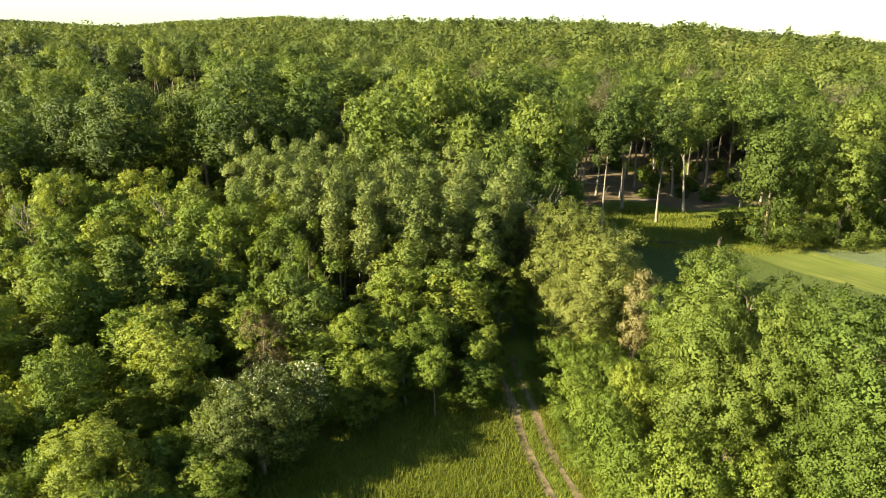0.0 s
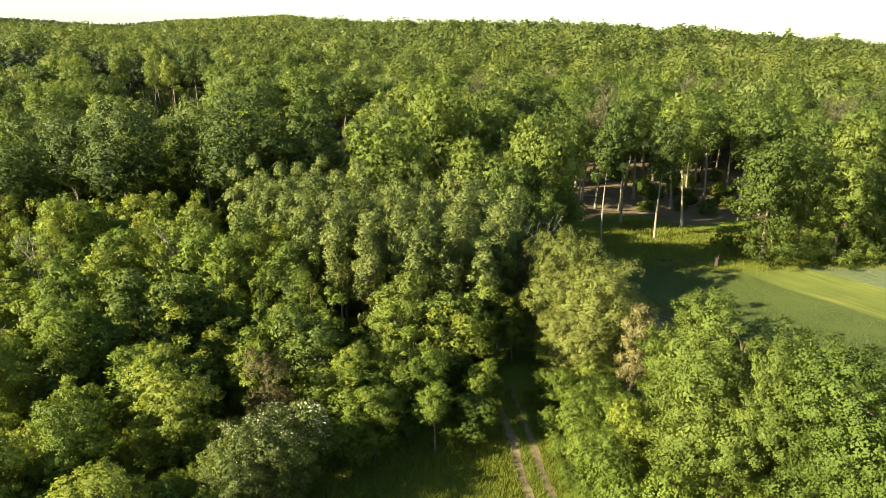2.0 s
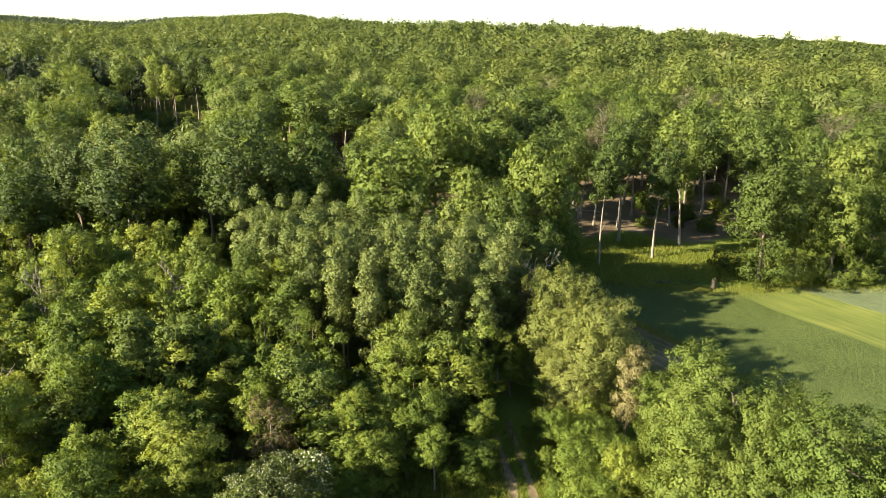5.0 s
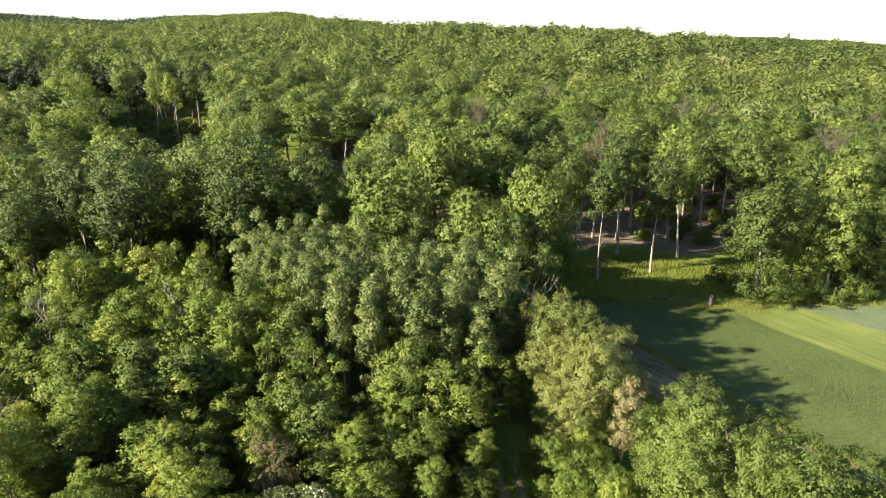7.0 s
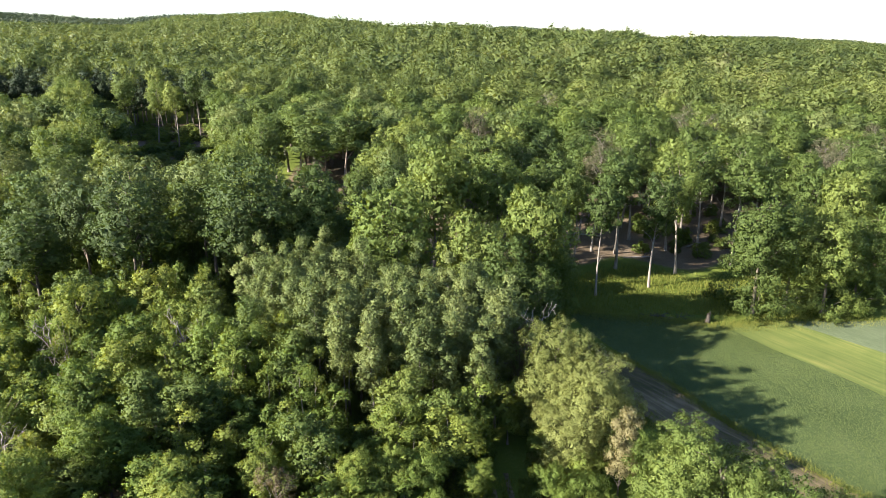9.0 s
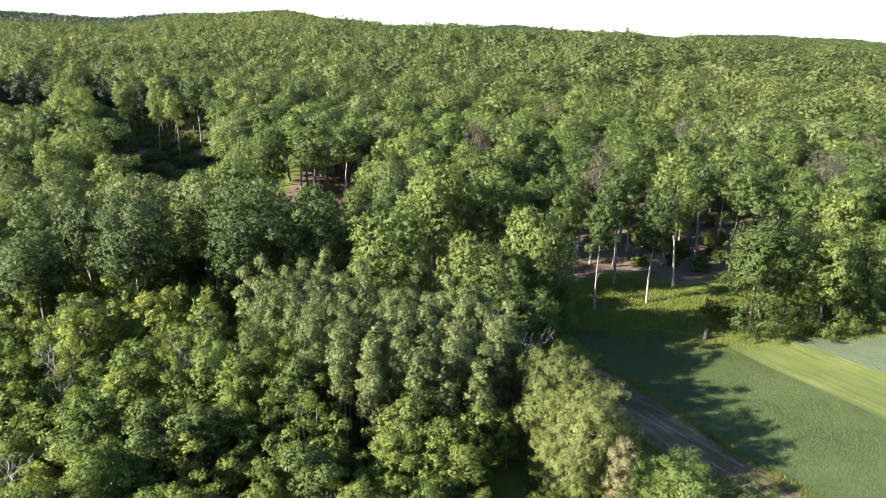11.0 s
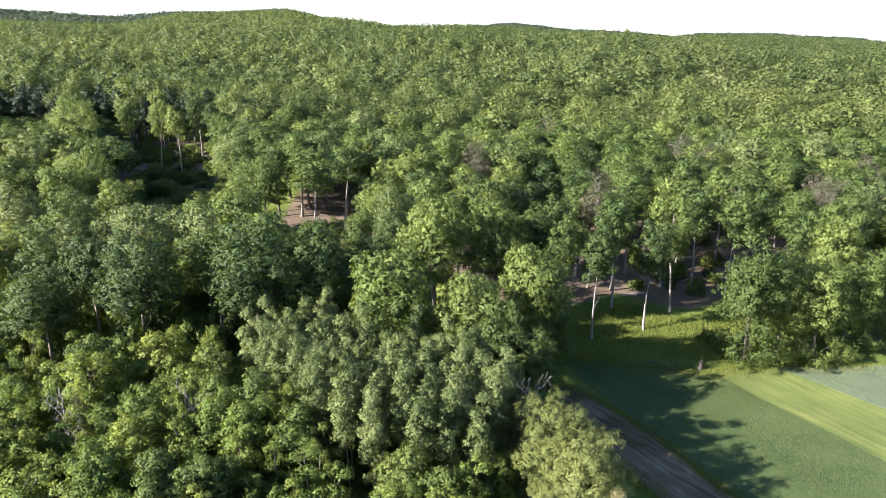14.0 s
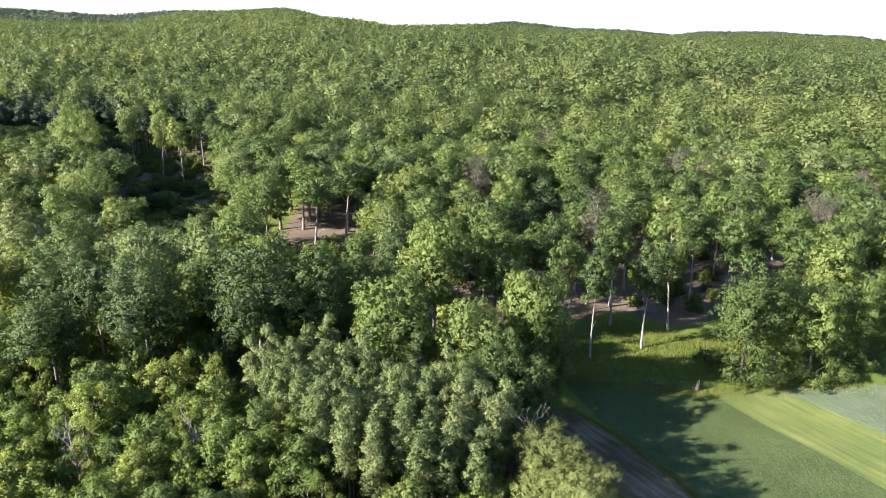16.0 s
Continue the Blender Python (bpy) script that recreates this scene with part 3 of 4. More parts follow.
STOCK["blossom"] = [tree("hawthorn_tree", "young hawthorn with white blossom on top", 141, 8.5, 2.0, 0.1, 15, 4600, 0.17, OAK, r0=0.1, tufts=110, tuft=0.32, extra=(BLOSSOM, 0.22, "white blossom"))]
STOCK["low_oak"] = [tree("edge_oak_tree", "leafy oak at the field edge, branches down to the grass", 191 + i, 20, 6.4, 0.0, 36, 12500, 0.32, OAK, r0=0.3, tufts=320, tuft=0.78, low=0.55, limbs=12, ragged=0.5) for i in range(3)]
STOCK["grey_oak"] = [tree("grey_willow_tree", "soft grey-green rounded tree in the wood", 195 + i, 21, 6.0, 0.3, 26, 9000, 0.30, SILVER, r0=0.34, tufts=260, tuft=0.7) for i in range(2)]
STOCK["undergrowth"] = [tree("hazel_bush", "shaded hazel bush in the understorey", 201 + i, 6, 3.0, 0.03, 12, 1900, 0.36, OAK if i else LIME, r0=0.07, tufts=70, tuft=0.6, limbs=5, category="bush") for i in range(2)]
STOCK["withered"] = [tree("withered_tree", "slim withered tree with tan dry leaves", 151, 9, 1.3, 0.12, 20, 7000, 0.15, WITHERED, r0=0.09, tufts=100, tuft=0.32, core=0.4, upright=1.3)]
STOCK["russet"] = [tree("russet_shrub", "half-bare shrub with reddish-brown twigs and leaves", 161, 9, 2.0, 0.2, 14, 4200, 0.14, RUSSET, r0=0.09, tufts=90, tuft=0.3, core=0, limbs=14, category="bush")]


def bare_tree(name, label, seed, H, R, bark, r0, boughs, twigs):
    """A leafless tree: trunk, and boughs that fork into twigs."""
    rng = np.random.default_rng(seed)
    axis = stem(rng, H * 0.8, r0, (0, 0), 0.2)
    ax = np.array([p for p, _ in axis])
    root = tagged(new(name), label, "tree")
    part("trunk", mesh_of("trunk", *tubes([axis]), bark, True), root)
    for i in range(boughs):
        z0 = H * (0.3 + 0.48 * i / boughs)
        s = np.array([np.interp(z0, ax[:, 2], ax[:, 0]), np.interp(z0, ax[:, 2], ax[:, 1]), z0])
        a = i * 2.4 + rng.uniform(-0.4, 0.4)
        e = s + np.array([math.cos(a) * R, math.sin(a) * R, R * rng.uniform(0.7, 1.5)])
        e[2] = min(e[2], H)
        main = limb(rng, s, e, r0 * 0.45, 0.05, 6)
        paths = [main]
        for _ in range(twigs):
            p, r = main[rng.integers(2, 5)]
            paths.append(limb(rng, p, np.array(p) + rng.normal(size=3) * R * 0.3 + np.array([0, 0, R * 0.3]), r * 0.6, 0.05, 4))
        part("bough", mesh_of("bough", *tubes(paths, 5), bark, True), root)
    root["tall"], root["wide_r"] = H, R
    return root


STOCK["budding"] = [tree("budding_oak_tree", "late oak with bare brownish twigs, hardly in leaf", 165, 23, 4.2, 0.5, 18, 5200, 0.2, TWIGS, PALEBARK, 0.22, (0.02, 0), 0.4, 18, 130, 0.7, core=0, snags=6, ragged=0.6)]
STOCK["snag"] = [bare_tree("dead_tree", "bleached leafless dead tree among green ones", 171 + i, 10, 1.8, DEADWOOD, 0.13, 11, 7) for i in range(2)]

pick = random.Random(7)

# the big trees beside the track and the field
put("pale", 11.6, 63, 13.7, 4.4, turn=205)
put("pale", 14.3, 59, 12.2, 5.0, turn=140)
put("pale", 12.0, 57.5, 8.0, 3.6, turn=260)
put("big", 19.6, 41, 15.9, 6.6, pick, turn=150)
put("big", 24.5, 33, 16.6, 6.8, pick)
put("withered", 15.8, 52.5, 11.6, 1.4)
put("hawthorn", -11.3, 38.5, 8.2, 4.4)
put("blossom", -9.6, 41.5, 8.2, 2.0)
put("blossom", -9.5, 50, 7.6, 1.8)
put("russet", -12.8, 44.5, 9.8, 2.0)
put("young", 3.2, 62.5, 9, 2.6, pick, group="young trees of the thicket")
put("young", 1.0, 58, 8.5, 2.5, pick, group="young trees of the thicket")
put("young", 6.8, 62, 7.5, 2.4, pick, group="young trees of the thicket")
for x, y, h, r in ((13.2, 47.5, 5.2, 2.4), (14.2, 44, 6.0, 2.6), (12.6, 51, 4.6, 2.3), (17, 33.5, 6, 2.7), (19.5, 31, 6.2, 2.7), (16, 30, 4.6, 2.4), (10.3, 36, 2.2, 1.5), (9.7, 39, 2.4, 1.5), (9.3, 42.2, 2.2, 1.4), (9.0, 45.6, 2.4, 1.4), (8.9, 49, 2.4, 1.3), (11.2, 33, 2.4, 1.6), (11.5, 40, 5.6, 2.6), (10.5, 44, 4.8, 2.2), (11, 48.5, 4.8, 2.4), (10.0, 53, 4.2, 2.0), (12, 36, 5.2, 2.6), (14, 34, 6.4, 3.0), (13, 55, 4.8, 2.4), (18, 56, 6.5, 2.6), (21, 52, 7, 2.8), (16.5, 62, 7.5, 2.8), (10.5, 58, 5, 2.1), (25, 46, 8, 3.2), (30, 41, 8, 3.2), (-24, 31, 4.5, 2.6), (-28, 29.5, 5, 2.8), (-21.5, 28, 4.2, 2.4), (-31, 34, 6, 3), (-25.5, 35, 5, 2.6), (-15.5, 31.5, 3.6, 2.0), (-17, 36, 5.0, 2.4), (-6.5, 44.5, 4.2, 2.0)):
    put("near_bush" if y < 60 else "bush", x, y, h, r, pick, group="bushes along the track")

# the thicket on the other side of the track
for x, y, h, r in ((-7.0, 49, 8.8, 2.3), (-1.6, 50.5, 8.0, 2.3), (-3.5, 54, 9.5, 2.3), (1.2, 53, 7.4, 2.0), (-18, 41.5, 9.0, 3.2), (-23, 38, 9.0, 2.6), (-19.5, 33.5, 7.2, 2.8), (-28, 50, 12.5, 3.2), (-21, 46, 9.5, 2.8), (-5, 45.5, 6.2, 2.2), (-14.5, 48.5, 8.5, 2.4), (-32, 44, 11, 3.0), (-26, 56, 11, 3.0), (-27, 35, 8.0, 2.6), (-13, 34.0, 4.6, 2.2), (-18, 29, 5.2, 2.4), (-33, 56, 13, 3.2)):
    put("near_young" if y < 52 else "young", x, y, h, r, pick, group="young trees of the thicket")
for x, y, h in ((2.6, 47, 4.4), (-0.5, 46.2, 6.4), (-4.2, 50, 8.4), (3.4, 50.5, 6.4), (-15.5, 53, 9), (-11, 54, 9), (3.8, 57, 8), (-24.5, 42.5, 8.5)):
    put("near_young" if y < 52 else "sapling", x, y, h, 1.9 if y < 52 else None, pick, group="young trees of the thicket")
for x, y, h in ((-24.0, 58, 11.6), (-17.0, 60.5, 11.9), (-20.5, 62, 12), (-27.5, 63, 12.5), (-12.5, 60, 11.5), (-39, 66, 15)):
    put("birch", x, y, h, None, pick, group="birches in the thicket")
put("snag", -27.5, 66.5, 12.0, 2.4, pick)
put("snag", -40.5, 66, 12.4, 2.0, pick)
put("russet", 8.3, 67.5, 12.5, 1.7, label="half-bare shrub with brown twigs beside the willow")
put("snag", 10.0, 68.0, 14.2, 1.9, pick, label="bleached dead treetop beside the pale willow")
put("snag", -37.5, 52, 8.6, 2.0, pick)

taken = []


def plant_stand(kind, x0, x1, y0, y1, gap, tall, allowed, rng, group, wide=None):
    """Fills a stretch of land with trees that keep their distance from one another."""
    n = 0
    for _ in range(4000):
        x, y = rng.uniform(x0, x1), rng.uniform(y0, y1)
        if not allowed(x, y) or any((x - a) ** 2 + (y - b) ** 2 < (gap if g is None else max(gap, g)) ** 2 for a, b, g in taken):
            continue
        taken.append((x, y, None))
        k = rng.choice(kind) if isinstance(kind, tuple) else kind
        put(k, x, y, tall(rng, x, y), 2.0 if k in ("sapling", "birch") else wide, rng, group=group)
        n += 1
    return n


def allowed_grove(x, y):
    return x < 8.5 - max(0, 70 - y) * 0.35 and y > 61 and x > -9 - (y - 60) * 0.78


def allowed_thicket(x, y):
    return x < 3.5 and abs(x) < 0.72 * y + 6 and y < 62 + max(0, -x - 9) * 1.1 and y > 46 + max(0, x + 6) * 0.6


# the big oaks behind, one by one; some get the dark leaf for shade
for k, x, y, h, r in (
        ("lime_oak", -7.0, 88, 22.5, 6.4), ("oak", 4.2, 85, 19.5, 5.0), ("lime_oak", -1.5, 107, 26.0, 6.6), ("lime_oak", 9.3, 111, 23.8, 5.8),
        ("dark_oak", -25.8, 90, 24.5, 7.2), ("dark_oak", -18.5, 95, 23.5, 6.0), ("dark_oak", -42, 89, 22.5, 6.5), ("oak", -33.5, 97, 23.0, 6.0),
        ("oak", 12.4, 91, 24, 5.6), ("oak", -35, 117, 23.0, 6.5), ("grey_oak", -49.5, 108, 22.5, 6.5), ("dark_oak", -67, 118, 21.5, 6.5)):
    put(k, x, y, h, r, pick, group="large oaks of the wood")
    taken.append((x, y, r * 1.45))
for k, x, y, h, r in (
        ("dark_oak", -55, 88, 18.0, 6.0), ("dark_oak", -61, 100, 20, 6.0), ("tall", -29.5, 151, 24.0, 6.4), ("tall", -24, 164, 22, 5.5), ("low_oak", 49, 101.5, 20.5, 6.4),
        ("low_oak", 55.5, 104, 19.5, 5.0), ("low_oak", 61, 103, 18.6, 5.8), ("low_oak", 67.5, 106, 18, 5.4), ("low_oak", 75, 109, 19, 5.6), ("oak", 79, 131, 22.5, 6), ("low_oak", 18.0, 106, 8, 3.0)):
    put(k, x, y, h, r, pick, group="large oaks of the wood")
    taken.append((x, y, r * 1.45))
for k, x, y, h, r in (
        ("low_oak", 5.5, 96, 16, 4.0), ("low_oak", 13.0, 88.5, 14, 3.4), ("low_oak", 16.5, 95, 15, 3.6), ("low_oak", 13, 103.5, 10.5, 3.4), ("dark_oak", 8.0, 80, 17.0, 3.9), ("low_oak", 11, 83, 12, 3.0), ("low_oak", 18, 99, 10.5, 3.0), ("low_oak", 10, 75, 10, 2.8), ("dark_oak", 11.5, 79, 14.0, 3.2),
        ("grey_oak", -48, 122, 17, 5.5), ("grey_oak", -57, 128, 16.5, 5.5), ("grey_oak", -70, 128, 18.5, 6), ("grey_oak", -40, 127, 15.5, 5), ("grey_oak", -78, 121, 20, 6), ("grey_oak", -84, 132, 20, 6)):
    put(k, x, y, h, r, pick, group="large oaks of the wood")
    taken.append((x, y, r * 1.35))

# leafy trees that close the dark hollow towards the sun
edge = random.Random(5)
for i in range(18):
    y = 146 + i * 7
    put("low_oak", -0.525 * y + edge.uniform(-2.5, 1), y, edge.uniform(19, 23), edge.uniform(5.4, 6.8), edge, group="oaks round the hollow")
    taken.append((-0.525 * y, y, 5))
for x in (-70, -63, -56, -50, -45):
    put("low_oak" if x < -52 else "oak", x, 143 + edge.uniform(-3, 2), edge.uniform(11, 14), edge.uniform(4.8, 5.6), edge, group="oaks round the hollow")
    taken.append((x, 143, 5))
for i in range(16):
    y = edge.uniform(160, 182)
    put("low_oak", (-0.475 + 0.01 * i) * y, y, edge.uniform(5, 7), edge.uniform(3.0, 4), edge, group="oaks round the hollow")
for x, y, h in ((-81, 211, 22), (-81.5, 232, 23), (-88.5, 214, 21), (-74.6, 241, 23), (-99, 219, 22), (-86, 256, 23), (-96, 238, 22), (-73, 218, 21)):
    put("tall", x, y, h, 3.8, edge, group="tall oaks with bare trunks")
# bushes added to darken the hollow's floor as deep shade would
for _ in range(150):
    y = edge.uniform(170, 250)
    put("undergrowth", edge.uniform(-0.47, -0.32) * y, y, edge.uniform(1.4, 3.6), edge.uniform(2.0, 3.0), edge, group="low bushes in the hollow")

# tall trees with bare trunks over the open forest floor
for x, y, h in ((23, 116, 21), (35.4, 111.4, 21), (42.5, 119.1, 23), (55, 124.8, 23.5), (32.0, 121, 22.5), (34, 130, 22), (21.5, 124, 22), (45, 133, 23), (50, 130, 23), (61.5, 131, 23), (28, 137, 22), (39, 139, 23), (17, 118, 22), (14, 128, 23), (66, 122, 21)):
    put("tall", x, y, h, None, pick, group="tall oaks with bare trunks")
    taken.append((x, y, 5.5))
for x, y, h, r in ((20, 110, 20, 3.0), (25.4, 107, 21, 3.2)):
    put("tall", x, y, h, r, pick, group="tall oaks with bare trunks")
    taken.append((x, y, 5.5))
for x, y, h in ((29.5, 131, 25), (82, 140, 23), (84, 150, 22), (9, 166, 24), (66, 172, 23), (64, 186, 23), (104, 168, 23), (30, 205, 24)):
    put("budding", x, y, h, 4.2, pick, group="late oaks")
    taken.append((x, y, 5))
taken.append((27.5, 126, 4))
for x, y in ((-29.5, 151), (-33.5, 158), (-26.5, 146), (-24, 164)):
    taken.append((x, y, 4))

for _ in range(34):
    x, y = edge.uniform(34, 68), edge.uniform(129, 162)
    put("undergrowth", x, y, edge.uniform(1.2, 4.2), edge.uniform(1.2, 2.2), edge, group="understorey bushes")

fill = random.Random(21)
plant_stand("poplar", -37, 9, 60, 86, 2.15, lambda r, x, y: r.uniform(13.5, 16.8) + max(0, y - 74) * 0.08, allowed_grove, fill, "poplar stand", 1.8)
plant_stand(("young", "sapling", "sapling", "young", "birch"), -58, 4, 44, 84, 3.3, lambda r, x, y: min(r.uniform(11.5, 14), r.uniform(6.5, 9.5) + max(0, y - 48) * 0.3), allowed_thicket, fill, "young trees of the thicket", 3.2)

plant_stand(("low_oak", "grey_oak", "low_oak"), -64, -33, 60, 92, 5.2, lambda r, x, y: r.uniform(12.5, 16.5), lambda x, y: abs(x) < 0.72 * y + 6 and y > 60, fill, "trees of the wood edge", 4.3)
plant_stand(("young", "near_young", "sapling"), -64, -33, 57, 92, 3.3, lambda r, x, y: r.uniform(8, 11.5), lambda x, y: abs(x) < 0.72 * y + 6, fill, "young trees of the thicket", 3.0)
plant_stand("near_bush", -36, -13, 24, 47, 2.5, lambda r, x, y: r.uniform(3.0, 5.5), lambda x, y: x < -14 - max(0, 36 - y) * 0.4 and abs(x) < 0.75 * y + 4, fill, "bushes of the thicket", 2.2)


def hollow_at(x, y):
    """The dark open hollow in the wood."""
    return -0.475 < x / y < -0.325 and 158 < y < 250


def allowed_wood(x, y):
    if abs(x) > 0.72 * y + 6 or y < (74 if x < -34 else 82):
        return False
    if x > 8 and y < 108:                       # field and lit grass
        return x > 66 and y > 104 + 0.05 * x
    if -8 < x < 70 and 116 < y:
        return False
    if 16 < x < 68:
        return False
    if -0.265 < x / y < -0.135 and y > 100:     # the camera's view wedge to the sunny clearing
        return False
    if -0.49 < x / y < -0.31 and y > 150:
        return False
    return True


# dark-leaved oaks mixed in to darken the wood as shade would
plant_stand(("oak", "grey_oak", "dark_oak", "oak", "lime_oak", "tall"), -130, 130, 74, 168, 7.4, lambda r, x, y: r.uniform(18, 22.5), allowed_wood, fill, "oaks of the wood")
plant_stand("tall", -8, 72, 122, 168, 7.6, lambda r, x, y: r.uniform(20, 24), lambda x, y: x < 16 or y > 134, fill, "tall oaks with bare trunks", 4.6)
plant_stand(("oak", "young", "low_oak"), -40, -13, 99, 141, 5.0, lambda r, x, y: r.uniform(8, 11), lambda x, y: -0.27 < x / y < -0.13, fill, "low trees before the clearing", 3.2)

under = []
for _ in range(900):
    x, y = fill.uniform(-80, 4), fill.uniform(70, 128)
    if abs(x) > 0.72 * y + 4 or (x > -28 and y < 86) or any((x - a) ** 2 + (y - b) ** 2 < 42 for a, b in under):
        continue
    under.append((x, y))
    put("undergrowth", x, y, fill.uniform(4, 8) + (3.5 if x < -30 else 0), fill.uniform(2.8, 3.8), fill, group="understorey bushes")

low = []
for _ in range(600):
    x, y = fill.uniform(-44, 2), fill.uniform(45, 68)
    if x > 1 - max(0, 52 - y) * 1.0 or abs(x) > 0.72 * y + 4 or any((x - a) ** 2 + (y - b) ** 2 < 16 for a, b in low):
        continue
    low.append((x, y))
    put("undergrowth", x, y, fill.uniform(3, 5.5) + max(0, y - 50) * 0.12, fill.uniform(1.9, 2.6), fill, group="understorey bushes")

# ---------------- the wooded hills ----------------
def far_proto(rng, lumps, leaves, size, inner):
    """A crown one unit tall of the wooded hills: leaf sprays on lobed masses, over larger shaded leaves."""
    C, S = crown_lobes(rng, 1.0, 0.25, 0.5, lumps, 0.34, 0.3)
    C, S = C[C[:, 2] > 0.5], S[C[:, 2] > 0.5]
    T, d, r = tufts_on(rng, C, S, max(lumps * 4, leaves // 7), 0.034)
    P, N = foliage(rng, T, d, r, leaves, near=0.3, deep=0.8, wild=0.12)
    V, F, G = sprays(P, N, size, rng, 0.7, 0.22)
    V2, F2, G2 = hearts(rng, C, S, inner, 0.42, 0.7)
    V, G = np.concatenate([V, V2]), np.concatenate([G, G2])
    return V, np.concatenate([F, F2 + len(V) - len(V2)]), unit(G * 0.4 + unit((V - np.array([0, 0, 0.62])) * np.array([1, 1, 1.0])) * 0.75)


def seen_by_camera(X, Y, H):
    """True for trees whose tops show over the canopy from the camera's highest point."""
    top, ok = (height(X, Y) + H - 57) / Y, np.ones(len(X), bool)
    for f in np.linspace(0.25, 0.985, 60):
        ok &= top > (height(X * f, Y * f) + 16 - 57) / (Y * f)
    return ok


def far_woods(name, label, seed, y0, y1, gap, lumps, leaves, size, trunks, allowed=None, half=0.72, inner=8, leaf=WOODS, wide=1.0):
    """A stretch of wooded hill in one mesh: every tree a lobed crown of leaf masses, on a stem where it can be seen."""
    rng = np.random.default_rng(seed)
    protos = [far_proto(rng, lumps, leaves, size, inner) for _ in range(8)]
    ys = np.arange(y0, y1, gap * 0.9)
    X, Y = [], []
    for i, y in enumerate(ys):
        w = half * y + 20
        xs = np.arange(-w, w, gap) + (i % 2) * gap * 0.5
        X.append(xs + rng.uniform(-0.38, 0.38, len(xs)) * gap)
        Y.append(np.full(len(xs), y) + rng.uniform(-0.38, 0.38, len(xs)) * gap)
    X, Y = np.concatenate(X), np.concatenate(Y)
    if allowed:
        ok = np.array([allowed(a, b) for a, b in zip(X, Y)])
        X, Y = X[ok], Y[ok]
    n = len(X)
    Z = height(X, Y)
    H = np.clip(rng.normal(20.5, 2.8 if y1 < 400 else 2.3, n), 13, 27)
    # far trees that the camera never sees are left out
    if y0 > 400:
        ok = seen_by_camera(X, Y, H)
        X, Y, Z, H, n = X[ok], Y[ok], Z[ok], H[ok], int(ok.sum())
    W = H * rng.uniform(0.9, 1.4, n) * wide
    tint = np.clip(0.48 + 0.21 * rng.normal(size=n) + 0.22 * np.sin(X * 0.013 + Y * 0.009) * np.cos(Y * 0.011), 0, 1)
    which, ang = rng.integers(0, 8, n), rng.uniform(0, 6.28, n)
    Vs, Fs, Ts, Gs, o = [], [], [], [], 0
    for k in range(8):
        V, F, G = protos[k]
        s = np.where(which == k)[0]
        if not len(s):
            continue
        c, q = np.cos(ang[s])[:, None], np.sin(ang[s])[:, None]
        x = (V[:, 0] * c - V[:, 1] * q) * W[s][:, None] + X[s][:, None]
        y = (V[:, 0] * q + V[:, 1] * c) * W[s][:, None] + Y[s][:, None]
        z = V[:, 2][None] * H[s][:, None] + Z[s][:, None]
        Vs.append(np.stack([x, y, z], -1).reshape(-1, 3))
        Fs.append((F[None] + (np.arange(len(s)) * len(V))[:, None, None]).reshape(-1, 3) + o)
        gx, gy = G[:, 0] * c - G[:, 1] * q, G[:, 0] * q + G[:, 1] * c
        Gs.append(np.stack([gx, gy, np.broadcast_to(G[:, 2], gx.shape)], -1).reshape(-1, 3))
        Ts.append(np.repeat(tint[s], len(F)))
        o += len(s) * len(V)
    root = tagged(new(name), label, "woods", kind="stuff")
    part("crowns", mesh_of("crowns", np.concatenate(Vs), np.concatenate(Fs), leaf, True, np.concatenate(Ts), shade=np.concatenate(Gs)), root)
    if trunks:
        ring = np.array([(1, 0), (-0.5, 0.87), (-0.5, -0.87)])
        lo = np.concatenate([ring * 0.32, np.full((3, 1), -0.02)], 1)
        hi = np.concatenate([ring * 0.16, np.full((3, 1), 0.6)], 1)
        V = np.concatenate([lo, hi])
        F = np.array([(0, 1, 4, 3), (1, 2, 5, 4), (2, 0, 3, 5)])
        P = np.stack([V[None, :, 0] + X[:, None], V[None, :, 1] + Y[:, None], V[None, :, 2] * H[:, None] + Z[:, None]], -1).reshape(-1, 3)
        Q = (F[None] + (np.arange(n) * 6)[:, None, None]).reshape(-1, 4)
        part("trunks", mesh_of("trunks", P, Q, PALEBARK, True), root)
    return root


# stretches where added near-black pines replace deep shade
def shade_pocket(x, y):
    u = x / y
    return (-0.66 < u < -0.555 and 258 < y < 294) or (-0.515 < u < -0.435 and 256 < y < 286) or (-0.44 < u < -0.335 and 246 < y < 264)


def low_front(x, y):
    """Trees kept low so that the camera sees the shade-dark pines behind them."""
    return -0.68 < x / y < -0.475 and 196 < y < 258


def hollow(x, y):
    return not hollow_at(x, y) and not shade_pocket(x, y) and not low_front(x, y)


grove = random.Random(8)
stood = []
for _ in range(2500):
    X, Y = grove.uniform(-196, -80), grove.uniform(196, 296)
    if shade_pocket(X, Y) and all((X - a) ** 2 + (Y - b) ** 2 > 32 for a, b in stood):
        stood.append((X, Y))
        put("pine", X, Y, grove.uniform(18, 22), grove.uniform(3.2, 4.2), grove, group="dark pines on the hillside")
    elif low_front(X, Y) and all((X - a) ** 2 + (Y - b) ** 2 > 40 for a, b in stood):
        stood.append((X, Y))
        put("hill_oak", X, Y, grove.uniform(9.5, 13), grove.uniform(3.8, 5), grove, group="oaks at the foot of the hill")


fresh = random.Random(33)
